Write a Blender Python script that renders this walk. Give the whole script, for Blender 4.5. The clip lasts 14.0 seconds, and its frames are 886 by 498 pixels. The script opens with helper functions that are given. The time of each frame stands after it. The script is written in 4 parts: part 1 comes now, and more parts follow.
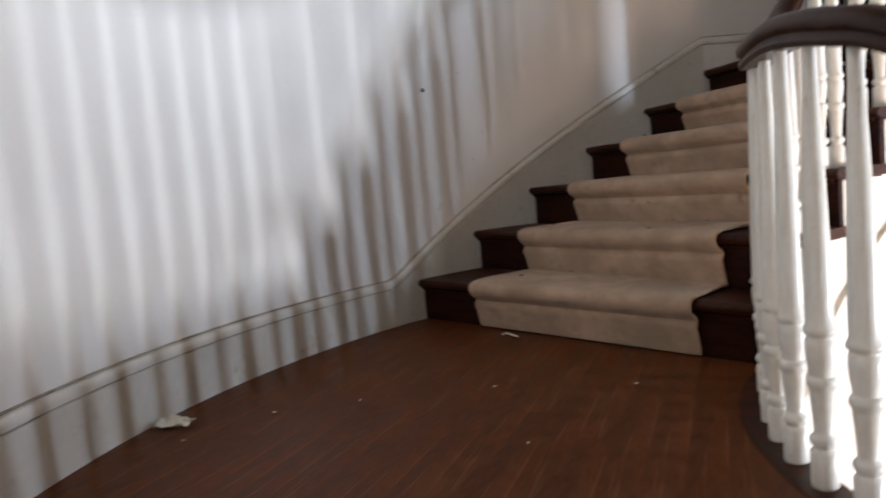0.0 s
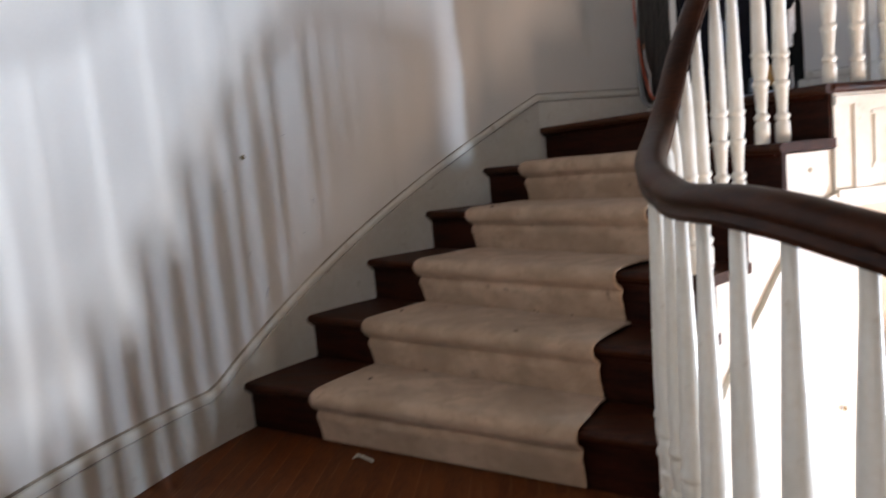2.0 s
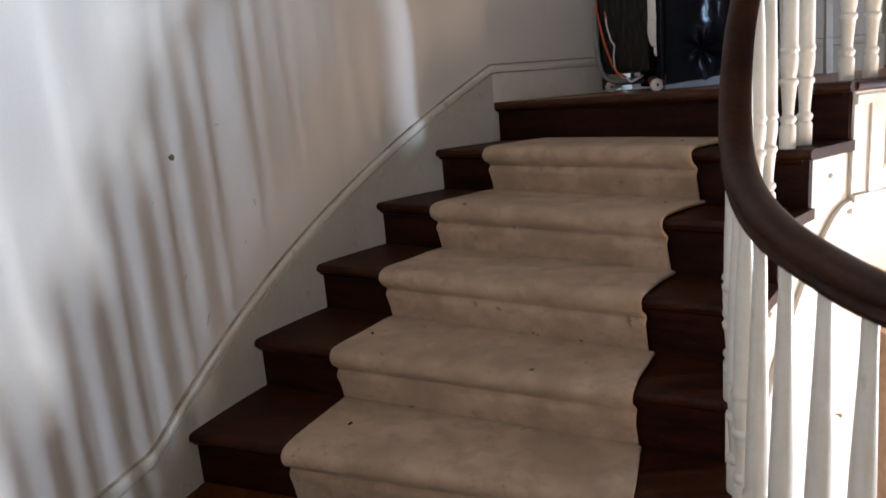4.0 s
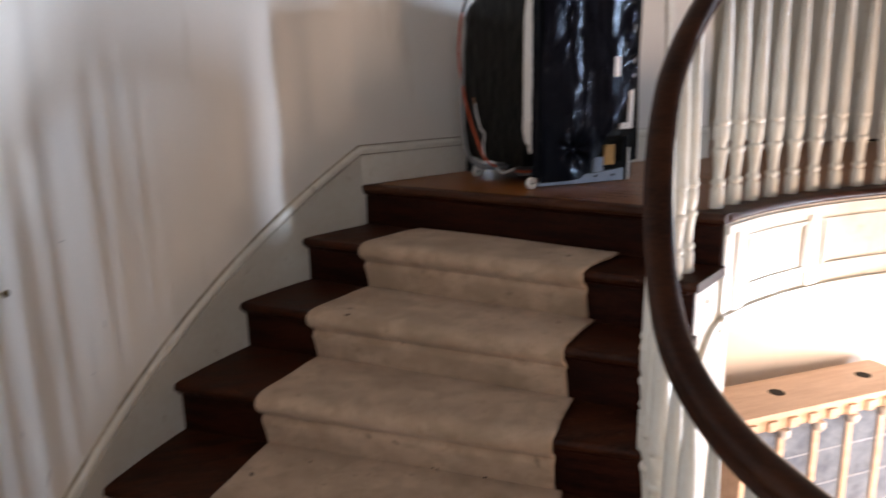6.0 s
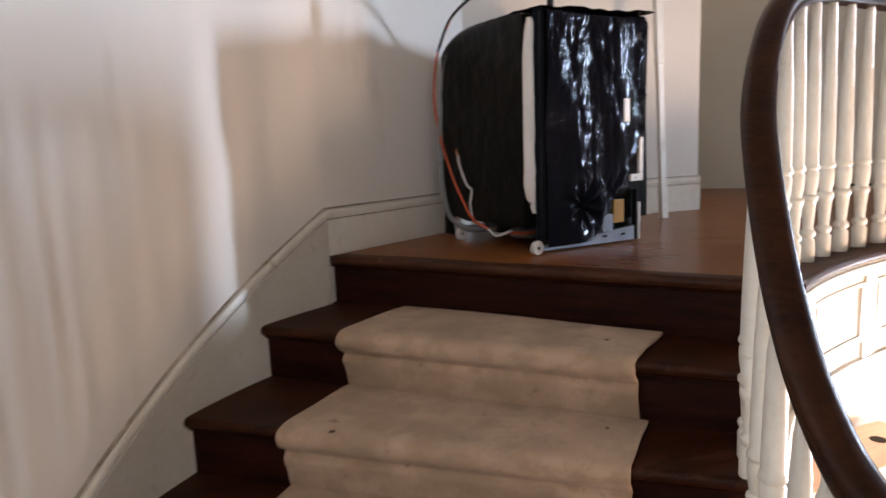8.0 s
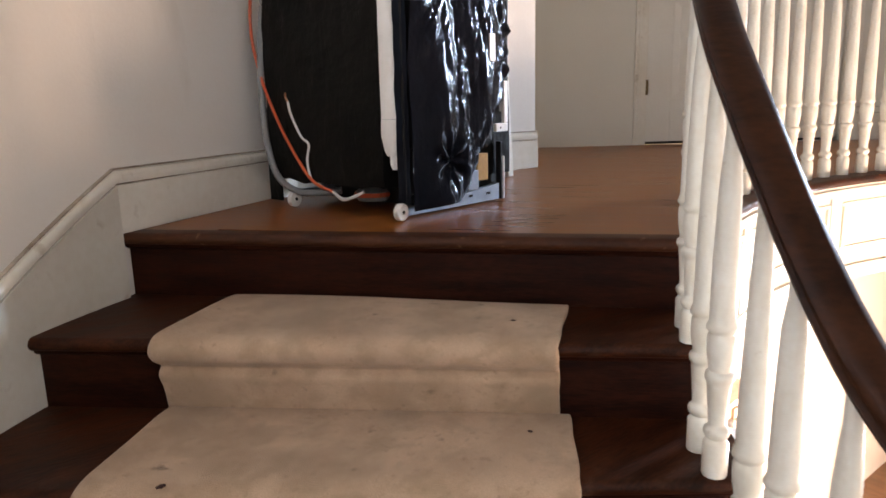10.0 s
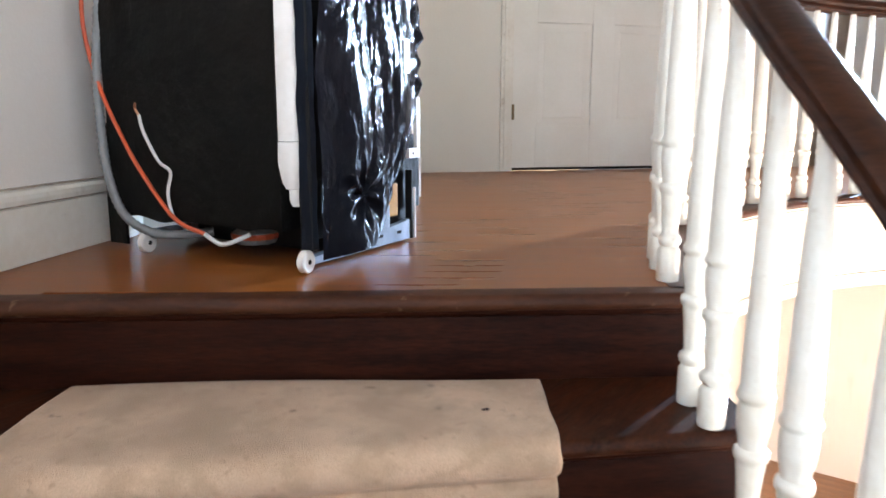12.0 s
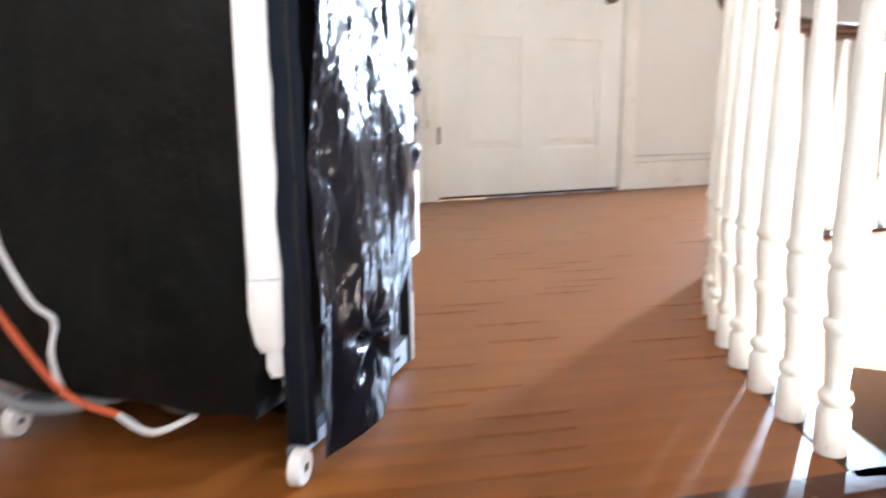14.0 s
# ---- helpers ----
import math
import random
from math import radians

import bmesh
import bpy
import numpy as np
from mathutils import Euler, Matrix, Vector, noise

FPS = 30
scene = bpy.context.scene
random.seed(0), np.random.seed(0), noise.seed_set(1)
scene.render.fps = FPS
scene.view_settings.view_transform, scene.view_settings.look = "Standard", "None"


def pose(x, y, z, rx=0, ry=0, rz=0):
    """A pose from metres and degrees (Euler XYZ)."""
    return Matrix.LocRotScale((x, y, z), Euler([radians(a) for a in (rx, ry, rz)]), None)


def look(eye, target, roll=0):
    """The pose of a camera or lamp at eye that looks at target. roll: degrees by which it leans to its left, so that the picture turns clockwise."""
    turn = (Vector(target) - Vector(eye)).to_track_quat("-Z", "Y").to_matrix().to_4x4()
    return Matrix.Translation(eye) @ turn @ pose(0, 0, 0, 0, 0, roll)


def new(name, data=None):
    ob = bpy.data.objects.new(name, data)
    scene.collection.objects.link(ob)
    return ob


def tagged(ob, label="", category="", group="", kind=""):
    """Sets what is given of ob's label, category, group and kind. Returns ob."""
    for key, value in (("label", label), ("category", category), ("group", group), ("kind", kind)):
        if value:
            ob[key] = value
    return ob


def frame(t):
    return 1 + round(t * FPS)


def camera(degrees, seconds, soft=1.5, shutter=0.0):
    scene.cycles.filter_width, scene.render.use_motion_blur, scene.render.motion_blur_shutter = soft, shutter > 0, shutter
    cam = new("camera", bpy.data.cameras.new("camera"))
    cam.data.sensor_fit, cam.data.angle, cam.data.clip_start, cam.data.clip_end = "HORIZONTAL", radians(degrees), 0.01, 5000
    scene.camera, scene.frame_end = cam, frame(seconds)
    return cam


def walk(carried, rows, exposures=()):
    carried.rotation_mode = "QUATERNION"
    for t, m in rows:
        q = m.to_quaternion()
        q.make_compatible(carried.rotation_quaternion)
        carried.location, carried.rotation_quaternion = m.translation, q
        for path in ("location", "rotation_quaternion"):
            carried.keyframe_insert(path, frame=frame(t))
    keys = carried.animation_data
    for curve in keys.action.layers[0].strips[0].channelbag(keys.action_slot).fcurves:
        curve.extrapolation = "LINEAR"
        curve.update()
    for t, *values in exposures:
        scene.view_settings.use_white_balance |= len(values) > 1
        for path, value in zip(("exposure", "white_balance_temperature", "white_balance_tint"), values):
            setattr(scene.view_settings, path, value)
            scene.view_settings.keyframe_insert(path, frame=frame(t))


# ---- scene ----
cam = camera(64.4, 14.0, soft=1.6, shutter=0.6)
PATH = [
    (0, (1.934, 1.21, 0.621), (1.028, 2.983, 0.434), -5.1),
    (0.5, (1.882, 1.28, 0.759), (1.241, 3.149, 0.453), -3.6),
    (0.8, (1.817, 1.345, 0.739), (1.353, 3.271, 0.47), -4.4),
    (1, (1.739, 1.4, 0.747), (1.267, 3.323, 0.466), -5.4),
    (1.5, (1.65, 1.511, 0.916), (1.132, 3.409, 0.556), -5.8),
    (2, (1.674, 1.575, 0.941), (1.285, 3.524, 0.715), -5.2),
    (2.2, (1.664, 1.63, 0.949), (1.345, 3.594, 0.746), -5.1),
    (4.3, (1.226, 1.981, 1.281), (1.234, 3.929, 0.829), -3.8),
    (4.5, (1.247, 1.989, 1.339), (1.278, 3.945, 0.923), -2.8),
    (5, (1.155, 2.044, 1.362), (1.224, 3.991, 0.913), -3.0),
    (5.5, (0.986, 2.203, 1.387), (1.169, 4.131, 0.886), -2.3),
    (6, (1.011, 2.231, 1.538), (1.519, 4.113, 1.091), -1.1),
    (6.5, (0.996, 2.329, 1.546), (1.656, 4.171, 1.134), -1.5),
    (7, (0.929, 2.551, 1.557), (1.416, 4.466, 1.247), -2.2),
    (7.5, (0.952, 2.652, 1.547), (1.429, 4.565, 1.211), -2.7),
    (8, (0.935, 2.818, 1.534), (1.657, 4.657, 1.223), -2.1),
    (8.5, (0.902, 3.021, 1.507), (1.893, 4.721, 1.151), -2.8),
    (8.7, (0.927, 3.082, 1.475), (2.109, 4.643, 1.064), -0.2),
    (10.8, (0.992, 3.448, 1.433), (2.235, 4.96, 1.02), -1.6),
    (11, (1.026, 3.484, 1.419), (2.233, 5.015, 0.972), -2.0),
    (11.5, (1.021, 3.756, 1.433), (2.37, 5.181, 1.048), -1.7),
    (12, (1.087, 3.835, 1.45), (2.673, 5.0, 1.088), 0.1),
    (12.5, (1.174, 4.086, 1.431), (2.667, 5.364, 1.059), -3.9),
    (13, (1.284, 4.324, 1.486), (2.76, 5.604, 1.061), -1.5),
    (13.2, (1.317, 4.353, 1.53), (2.839, 5.569, 1.079), -1.0),
    (13.5, (1.33, 4.346, 1.569), (2.938, 5.476, 1.2), -0.3),
    (13.6, (1.35, 4.344, 1.592), (2.975, 5.44, 1.192), -0.5),
    (14, (1.419, 4.412, 1.618), (3.184, 5.275, 1.245), -0.6),
]
walk(cam, [(t, look(eye, target, roll)) for t, eye, target, roll in PATH], [(0, -0.66, 7500, 26), (2, -0.67, 7400, 26), (5, -0.59, 7550, 25), (6.5, -0.59, 7750, 29), (8.6, 0.00, 8050, 29), (10.8, 0.44, 7850, 26), (11.5, 0.76, 7650, 25), (12, 1.14, 6850, 21), (12.5, 0.79, 7550, 22), (13, 1.14, 8050, 20), (13.5, 1.62, 7600, 20), (14, 1.67, 7100, 23)])

# ---- plan, in metres: lower landing at z = 0 ----
H = 0.185                       # riser
Z6 = 6 * H                      # upper landing
ZF = -11 * H                    # lower hall floor
ZC = 3.85                       # ceiling
SOF = 0.70                      # underside of the gallery
CX, CY, CR = 2.92, 3.08, 2.735  # outer curved wall
EX, EY, EA, EB = 3.65, 3.14, 1.88, 1.44   # oval stairwell


def outer(deg, r=CR):
    r += 0.02 * min(max((172 - deg) / 12, 0), 1)
    return Vector((CX + r * math.cos(radians(deg)), CY + r * math.sin(radians(deg)), 0))


def oval(deg, off=0.0):
    """A point of the stairwell's edge; off > 0 is towards the stairs."""
    c, s = math.cos(radians(deg)), math.sin(radians(deg))
    n = Vector((c / EA, s / EB, 0)).normalized()
    off -= 0.055 + 0.02 * min(max((deg - 130) / 35, 0), 1)
    return Vector((EX + EA * c, EY + EB * s, 0)) + n * off


def nose_line(k):
    """Outer and inner end of the nosing of step k; k = 0, -1, ... go down from the lower landing."""
    if k >= 1:
        return outer(159.8 - 7.68 * (k - 1), CR + 0.01), oval(169.5 - 8.15 * (k - 1), -0.02)
    return outer(216 - 7.68 * k, CR + 0.01), oval(219 - 8.15 * k, -0.02)


# ---- world and light ----
world = bpy.data.worlds.new("world")
scene.world = world
world.use_nodes = True
wn = world.node_tree
sky = wn.nodes.new("ShaderNodeTexSky")
sky.sky_type, sky.sun_disc, sky.sun_elevation, sky.sun_rotation = 'NISHITA', False, radians(35), radians(100)
wn.links.new(sky.outputs[0], wn.nodes["Background"].inputs[0])
wn.nodes["Background"].inputs[1].default_value = 0.12


def area(name, eye, target, sx, sy, watts, color, spread_deg=180):
    d = bpy.data.lights.new(name, 'AREA')
    d.shape, d.size, d.size_y, d.energy, d.color = 'RECTANGLE', sx, sy, watts, color
    d.spread = radians(spread_deg)
    ob = new(name, d)
    ob.matrix_world = look(eye, target)
    return ob


area("window_light_upper", (8.5, 3.78, 2.42), (0, 3.3, 1.7), 0.18, 0.85, 130, (0.47, 0.73, 1.0), 85)
area("window_light_lower", (8.5, 3.55, -1.15), (1.0, 3.0, 0.5), 0.44, 0.85, 235, (0.62, 0.83, 1.0), 90)
# warm fill added for the lower hall; its source is not seen
area("window_light_south", (5.7, 0.82, -0.7), (4.65, 5.4, -0.9), 0.9, 1.3, 215, (1.0, 0.86, 0.71), 95)


# ---- materials ----
def material(name, color, rough=0.5, metal=0.0, second=None, scale=3.0, fine=60.0, bump=0.1, mix=0.5, stretch=(1, 1, 1), coat=0.0, per_object=0.0, island=0.0, sheen=0.0, rough_var=0.1, detail=6.0, spec=0.5):
    m = bpy.data.materials.new(name)
    m.use_nodes = True
    t = m.node_tree
    b = t.nodes["Principled BSDF"]
    b.inputs["Metallic"].default_value = metal
    b.inputs["Specular IOR Level"].default_value = spec
    b.inputs["Coat Weight"].default_value = coat
    b.inputs["Coat Roughness"].default_value = 0.25
    b.inputs["Sheen Weight"].default_value = sheen
    tc = t.nodes.new("ShaderNodeTexCoord")
    mp = t.nodes.new("ShaderNodeMapping")
    mp.inputs["Scale"].default_value = stretch
    t.links.new(tc.outputs["Object"], mp.inputs["Vector"])
    n1 = t.nodes.new("ShaderNodeTexNoise")
    n1.inputs["Scale"].default_value, n1.inputs["Detail"].default_value = scale, detail
    n2 = t.nodes.new("ShaderNodeTexNoise")
    n2.inputs["Scale"].default_value, n2.inputs["Detail"].default_value = fine, 4
    for n in (n1, n2):
        t.links.new(mp.outputs[0], n.inputs["Vector"])
    ramp = t.nodes.new("ShaderNodeValToRGB")
    second = second or tuple(c * 0.75 for c in color)
    ramp.color_ramp.elements[0].position, ramp.color_ramp.elements[1].position = 0.3, 0.7
    ramp.color_ramp.elements[0].color = (*second, 1)
    ramp.color_ramp.elements[1].color = (*color, 1)
    add = t.nodes.new("ShaderNodeMath")
    add.operation = 'MULTIPLY_ADD'
    t.links.new(n2.outputs["Fac"], add.inputs[0])
    add.inputs[1].default_value = mix
    sub = t.nodes.new("ShaderNodeMath")
    sub.operation = 'SUBTRACT'
    t.links.new(n1.outputs["Fac"], sub.inputs[0])
    sub.inputs[1].default_value = mix * 0.5
    t.links.new(sub.outputs[0], add.inputs[2])
    fac = add.outputs[0]
    if per_object or island:
        src = t.nodes.new("ShaderNodeObjectInfo" if per_object else "ShaderNodeNewGeometry")
        ma = t.nodes.new("ShaderNodeMath")
        ma.operation = 'MULTIPLY_ADD'
        t.links.new(src.outputs["Random" if per_object else "Random Per Island"], ma.inputs[0])
        ma.inputs[1].default_value = per_object or island
        ad = t.nodes.new("ShaderNodeMath")
        ad.operation = 'SUBTRACT'
        t.links.new(fac, ad.inputs[0])
        ad.inputs[1].default_value = (per_object or island) * 0.5
        t.links.new(ad.outputs[0], ma.inputs[2])
        fac = ma.outputs[0]
    t.links.new(fac, ramp.inputs[0])
    t.links.new(ramp.outputs[0], b.inputs["Base Color"])
    rr = t.nodes.new("ShaderNodeMapRange")
    rr.inputs["To Min"].default_value, rr.inputs["To Max"].default_value = max(rough - rough_var, 0.02), min(rough + rough_var, 1)
    t.links.new(n1.outputs["Fac"], rr.inputs["Value"])
    t.links.new(rr.outputs[0], b.inputs["Roughness"])
    bp = t.nodes.new("ShaderNodeBump")
    bp.inputs["Strength"].default_value, bp.inputs["Distance"].default_value = bump, 0.01
    t.links.new(n2.outputs["Fac"], bp.inputs["Height"])
    t.links.new(bp.outputs[0], b.inputs["Normal"])
    return m


M_WALL = material("wall_paint", (0.79, 0.745, 0.69), 0.6, second=(0.74, 0.685, 0.625), scale=1.2, fine=90, bump=0.06, mix=0.25)
M_WALL2 = material("hall_wall_paint", (0.72, 0.685, 0.61), 0.6, second=(0.66, 0.62, 0.545), scale=1.2, fine=90, bump=0.06, mix=0.25)
# hall paint taken darker and yellower: the recess's shade is in this colour
M_RECESS = material("recess_wall_shade", (0.58, 0.50, 0.37), 0.6, second=(0.52, 0.44, 0.32), scale=1.2, fine=90, bump=0.06, mix=0.25)
# far walls: beige darkened and warmed to hold down bounced light
M_FAR = material("far_wall_bounce_beige", (0.30, 0.22, 0.15), 0.6, second=(0.25, 0.18, 0.12), scale=1.2, fine=90, bump=0.06, mix=0.25)
M_TRIM = material("trim_paint", (0.80, 0.76, 0.68), 0.35, second=(0.70, 0.64, 0.54), scale=4, fine=40, bump=0.05, mix=0.4)
M_BAL = material("baluster_paint", (0.82, 0.79, 0.72), 0.32, second=(0.72, 0.66, 0.56), scale=9, fine=70, bump=0.06, mix=0.4)
M_DOOR = material("door_paint", (0.80, 0.77, 0.70), 0.4, second=(0.74, 0.70, 0.62), scale=3, fine=60, bump=0.04, mix=0.3)
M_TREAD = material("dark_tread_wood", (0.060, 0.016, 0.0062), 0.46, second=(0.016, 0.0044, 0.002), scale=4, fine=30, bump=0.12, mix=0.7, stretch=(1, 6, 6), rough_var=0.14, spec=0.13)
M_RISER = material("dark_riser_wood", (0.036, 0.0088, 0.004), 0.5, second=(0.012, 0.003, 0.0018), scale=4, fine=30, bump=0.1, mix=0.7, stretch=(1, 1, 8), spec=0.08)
M_RAIL = material("handrail_wood", (0.050, 0.016, 0.007), 0.36, second=(0.018, 0.006, 0.0035), scale=6, fine=40, bump=0.06, mix=0.7, stretch=(1, 1, 3), spec=0.16)
M_FLOOR = material("floor_wood", (0.150, 0.043, 0.0135), 0.40, second=(0.075, 0.0205, 0.0065), scale=2.2, fine=18, bump=0.05, mix=0.5, stretch=(1.0, 4, 4), coat=0.0, per_object=0.06, rough_var=0.16, spec=0.07)
M_FLOOR2 = material("landing_floor_wood", (0.31, 0.098, 0.021), 0.30, second=(0.17, 0.05, 0.011), scale=1.6, fine=16, bump=0.0, mix=0.12, stretch=(1.0, 3, 3), coat=0.0, per_object=0.07, rough_var=0.12, spec=0.16)
M_SUB = material("subfloor_wood", (0.05, 0.02, 0.012), 0.7)
M_CARPET = material("carpet_pile", (0.645, 0.438, 0.30), 0.95, second=(0.46, 0.30, 0.195), scale=8, fine=420, bump=0.55, mix=0.7, sheen=0.15)


def add_spots(mat, color, scale, low, high, strength, stretch=(1, 1, 1)):
    """Sparse stains of their own shape over a material."""
    t = mat.node_tree
    bs = t.nodes["Principled BSDF"]
    old = bs.inputs["Base Color"].links[0].from_socket
    tc = t.nodes.new("ShaderNodeTexCoord")
    mp = t.nodes.new("ShaderNodeMapping")
    mp.inputs["Scale"].default_value, mp.inputs["Location"].default_value = stretch, (3.7, 1.9, 5.3)
    n = t.nodes.new("ShaderNodeTexNoise")
    n.inputs["Scale"].default_value, n.inputs["Detail"].default_value = scale, 5
    r = t.nodes.new("ShaderNodeMapRange")
    r.inputs["From Min"].default_value, r.inputs["From Max"].default_value, r.inputs["To Max"].default_value = low, high, strength
    mx = t.nodes.new("ShaderNodeMix")
    mx.data_type = 'RGBA'
    mx.inputs[7].default_value = (*color, 1)
    t.links.new(tc.outputs["Object"], mp.inputs["Vector"])
    t.links.new(mp.outputs[0], n.inputs["Vector"])
    t.links.new(n.outputs["Fac"], r.inputs["Value"])
    t.links.new(r.outputs[0], mx.inputs[0])
    t.links.new(old, mx.inputs[6])
    t.links.new(mx.outputs[2], bs.inputs["Base Color"])


add_spots(M_CARPET, (0.28, 0.17, 0.10), 60, 0.60, 0.72, 0.4)
add_spots(M_CARPET, (0.13, 0.08, 0.05), 24, 0.68, 0.74, 0.7)
add_spots(M_CARPET, (0.34, 0.225, 0.14), 4.5, 0.48, 0.66, 0.6)
add_spots(M_CARPET, (0.37, 0.25, 0.155), 15, 0.50, 0.64, 0.5, (1, 1, 1.6))
add_spots(M_WALL, (0.50, 0.42, 0.33), 7, 0.62, 0.80, 0.35, (1, 1, 0.25))
add_spots(M_TRIM, (0.40, 0.30, 0.20), 16, 0.63, 0.76, 0.5)
add_spots(M_BAL, (0.45, 0.34, 0.22), 40, 0.66, 0.76, 0.45)
add_spots(M_FLOOR, (0.045, 0.014, 0.006), 3, 0.52, 0.70, 0.3)
add_spots(M_FLOOR, (0.24, 0.10, 0.045), 5, 0.63, 0.70, 0.4, (0.5, 9, 1))
add_spots(M_FLOOR2, (0.13, 0.045, 0.014), 2.5, 0.55, 0.72, 0.35)
add_spots(M_TREAD, (0.10, 0.05, 0.03), 20, 0.62, 0.75, 0.35, (1, 1, 1))
# ceiling and gallery underside: dull warm beige that dims and warms bounced light
M_CEIL = material("ceiling_bounce_beige", (0.44, 0.38, 0.31), 0.7, second=(0.40, 0.34, 0.28), scale=1.5, fine=60, bump=0.05, mix=0.2)
# oak paled: the strong light on the cabinet is put into its colour
M_OAK = material("sunlit_oak_wood", (0.72, 0.52, 0.385), 0.4, second=(0.58, 0.38, 0.26), scale=3, fine=30, bump=0.08, mix=0.6, stretch=(1, 8, 8))
M_BLACK = material("black_insulation_wrap", (0.006, 0.0055, 0.005), 0.34, second=(0.003, 0.003, 0.003), scale=5, fine=16, bump=0.6, mix=0.6, spec=0.10)
M_FILM = material("black_plastic_film", (0.008, 0.008, 0.011), 0.12, second=(0.005, 0.005, 0.007), scale=12, fine=60, bump=0.14, spec=0.062, mix=0.5, rough_var=0.04)


def film_wrinkles(mat, gain):
    """Fine creases that run down the film, over its larger folds."""
    t = mat.node_tree
    bs = t.nodes["Principled BSDF"]
    old = bs.inputs["Normal"].links[0].from_socket
    tc = t.nodes.new("ShaderNodeTexCoord")
    for stretch, scale, dist, strength in (((1, 1, 0.22), 42, 0.012, 0.55), ((1, 1, 0.5), 95, 0.006, 0.45)):
        mp = t.nodes.new("ShaderNodeMapping")
        mp.inputs["Scale"].default_value = stretch
        mp.inputs["Rotation"].default_value = (0, radians(9), 0)
        n = t.nodes.new("ShaderNodeTexNoise")
        n.noise_type = 'RIDGED_MULTIFRACTAL'
        n.inputs["Scale"].default_value, n.inputs["Detail"].default_value = scale, 2
        n.inputs["Distortion"].default_value = 0.6
        bp = t.nodes.new("ShaderNodeBump")
        bp.inputs["Strength"].default_value, bp.inputs["Distance"].default_value = strength * gain, dist
        t.links.new(tc.outputs["Object"], mp.inputs["Vector"])
        t.links.new(mp.outputs[0], n.inputs["Vector"])
        t.links.new(n.outputs["Fac"], bp.inputs["Height"])
        t.links.new(old, bp.inputs["Normal"])
        old = bp.outputs[0]
    t.links.new(old, bs.inputs["Normal"])


film_wrinkles(M_FILM, 0.32)
film_wrinkles(M_BLACK, 0.16)
M_FILM.node_tree.nodes["Principled BSDF"].inputs["Specular Tint"].default_value = (0.52, 0.74, 1.0, 1)
M_WHITEP = material("white_plastic", (0.78, 0.74, 0.70), 0.4, second=(0.68, 0.63, 0.58), scale=6, fine=40, bump=0.05)
M_STEEL = material("galvanised_steel", (0.34, 0.38, 0.44), 0.5, 0.3, second=(0.26, 0.30, 0.35), scale=12, fine=60, bump=0.05)
M_BLKP = material("black_rubber", (0.009, 0.009, 0.009), 0.5, spec=0.2)
M_GREY = material("grey_hose_plastic", (0.24, 0.24, 0.24), 0.45, second=(0.17, 0.17, 0.17))
M_RED = material("orange_red_cable", (0.62, 0.10, 0.035), 0.4, second=(0.5, 0.07, 0.02))
M_WIRE = material("white_cable", (0.72, 0.70, 0.68), 0.5)
M_COPPER = material("copper_wire", (0.70, 0.35, 0.2), 0.35, 0.9)
M_AMBER = material("amber_foam", (0.55, 0.27, 0.07), 0.7)
M_BRASS = material("aged_brass", (0.20, 0.14, 0.07), 0.4, 0.9)
M_BLUE = material("violet_blue_plastic", (0.16, 0.15, 0.45), 0.35)
M_PAPER = material("paper_scrap", (0.70, 0.64, 0.52), 0.8)
M_DARK = material("dark_gap", (0.01, 0.008, 0.006), 0.9)


def glass_material(name, tint, rough):
    m = bpy.data.materials.new(name)
    m.use_nodes = True
    b = m.node_tree.nodes["Principled BSDF"]
    b.inputs["Transmission Weight"].default_value = 1.0
    b.inputs["Base Color"].default_value = (*tint, 1)
    b.inputs["Roughness"].default_value = rough
    return m


M_GLASS = glass_material("clear_glass", (0.97, 0.98, 1), 0.0)
M_CLEAR = glass_material("clear_plastic_bag", (0.95, 0.95, 0.98), 0.15)
M_LEAD = material("leaded_glass", (0.22, 0.27, 0.33), 0.12, second=(0.12, 0.15, 0.2), scale=9, fine=30, bump=0.3)


# ---- mesh helpers ----
def finish(bm, name, mat, smooth=None):
    me = bpy.data.meshes.new(name)
    bmesh.ops.recalc_face_normals(bm, faces=bm.faces)
    if smooth is not None:
        for f in bm.faces:
            f.smooth = True
        for e in bm.edges:
            if len(e.link_faces) == 2 and e.calc_face_angle(0) > radians(smooth):
                e.smooth = False
    bm.to_mesh(me)
    bm.free()
    me.materials.append(mat)
    return me


def part(name, bm, mat, parent, label="", smooth=None):
    ob = new(name, finish(bm, name, mat, smooth))
    ob.parent = parent
    if label:
        ob["label"] = label
    return ob


def thing(name, label, category, at=(0, 0, 0), turn=0, group=""):
    ob = new(name)
    ob.empty_display_size = 0.1
    ob.matrix_world = pose(*at, 0, 0, turn)
    return tagged(ob, label, category, group)


def structure(name, bm, mat, label, category, smooth=None):
    return tagged(new(name, finish(bm, name, mat, smooth)), label, category, kind="structure")


def loft(bm, rings, closed=True, caps=True, loop=False):
    """Joins rings of equally many points."""
    rows = [[bm.verts.new(p) for p in ring] for ring in rings]
    n = len(rows[0])
    pairs = list(zip(rows, rows[1:])) + ([(rows[-1], rows[0])] if loop else [])
    for a, b in pairs:
        for i in range(n if closed else n - 1):
            j = (i + 1) % n
            bm.faces.new((a[i], a[j], b[j], b[i]))
    if caps and closed and not loop:
        bm.faces.new(rows[0][::-1])
        bm.faces.new(rows[-1])
    return rows


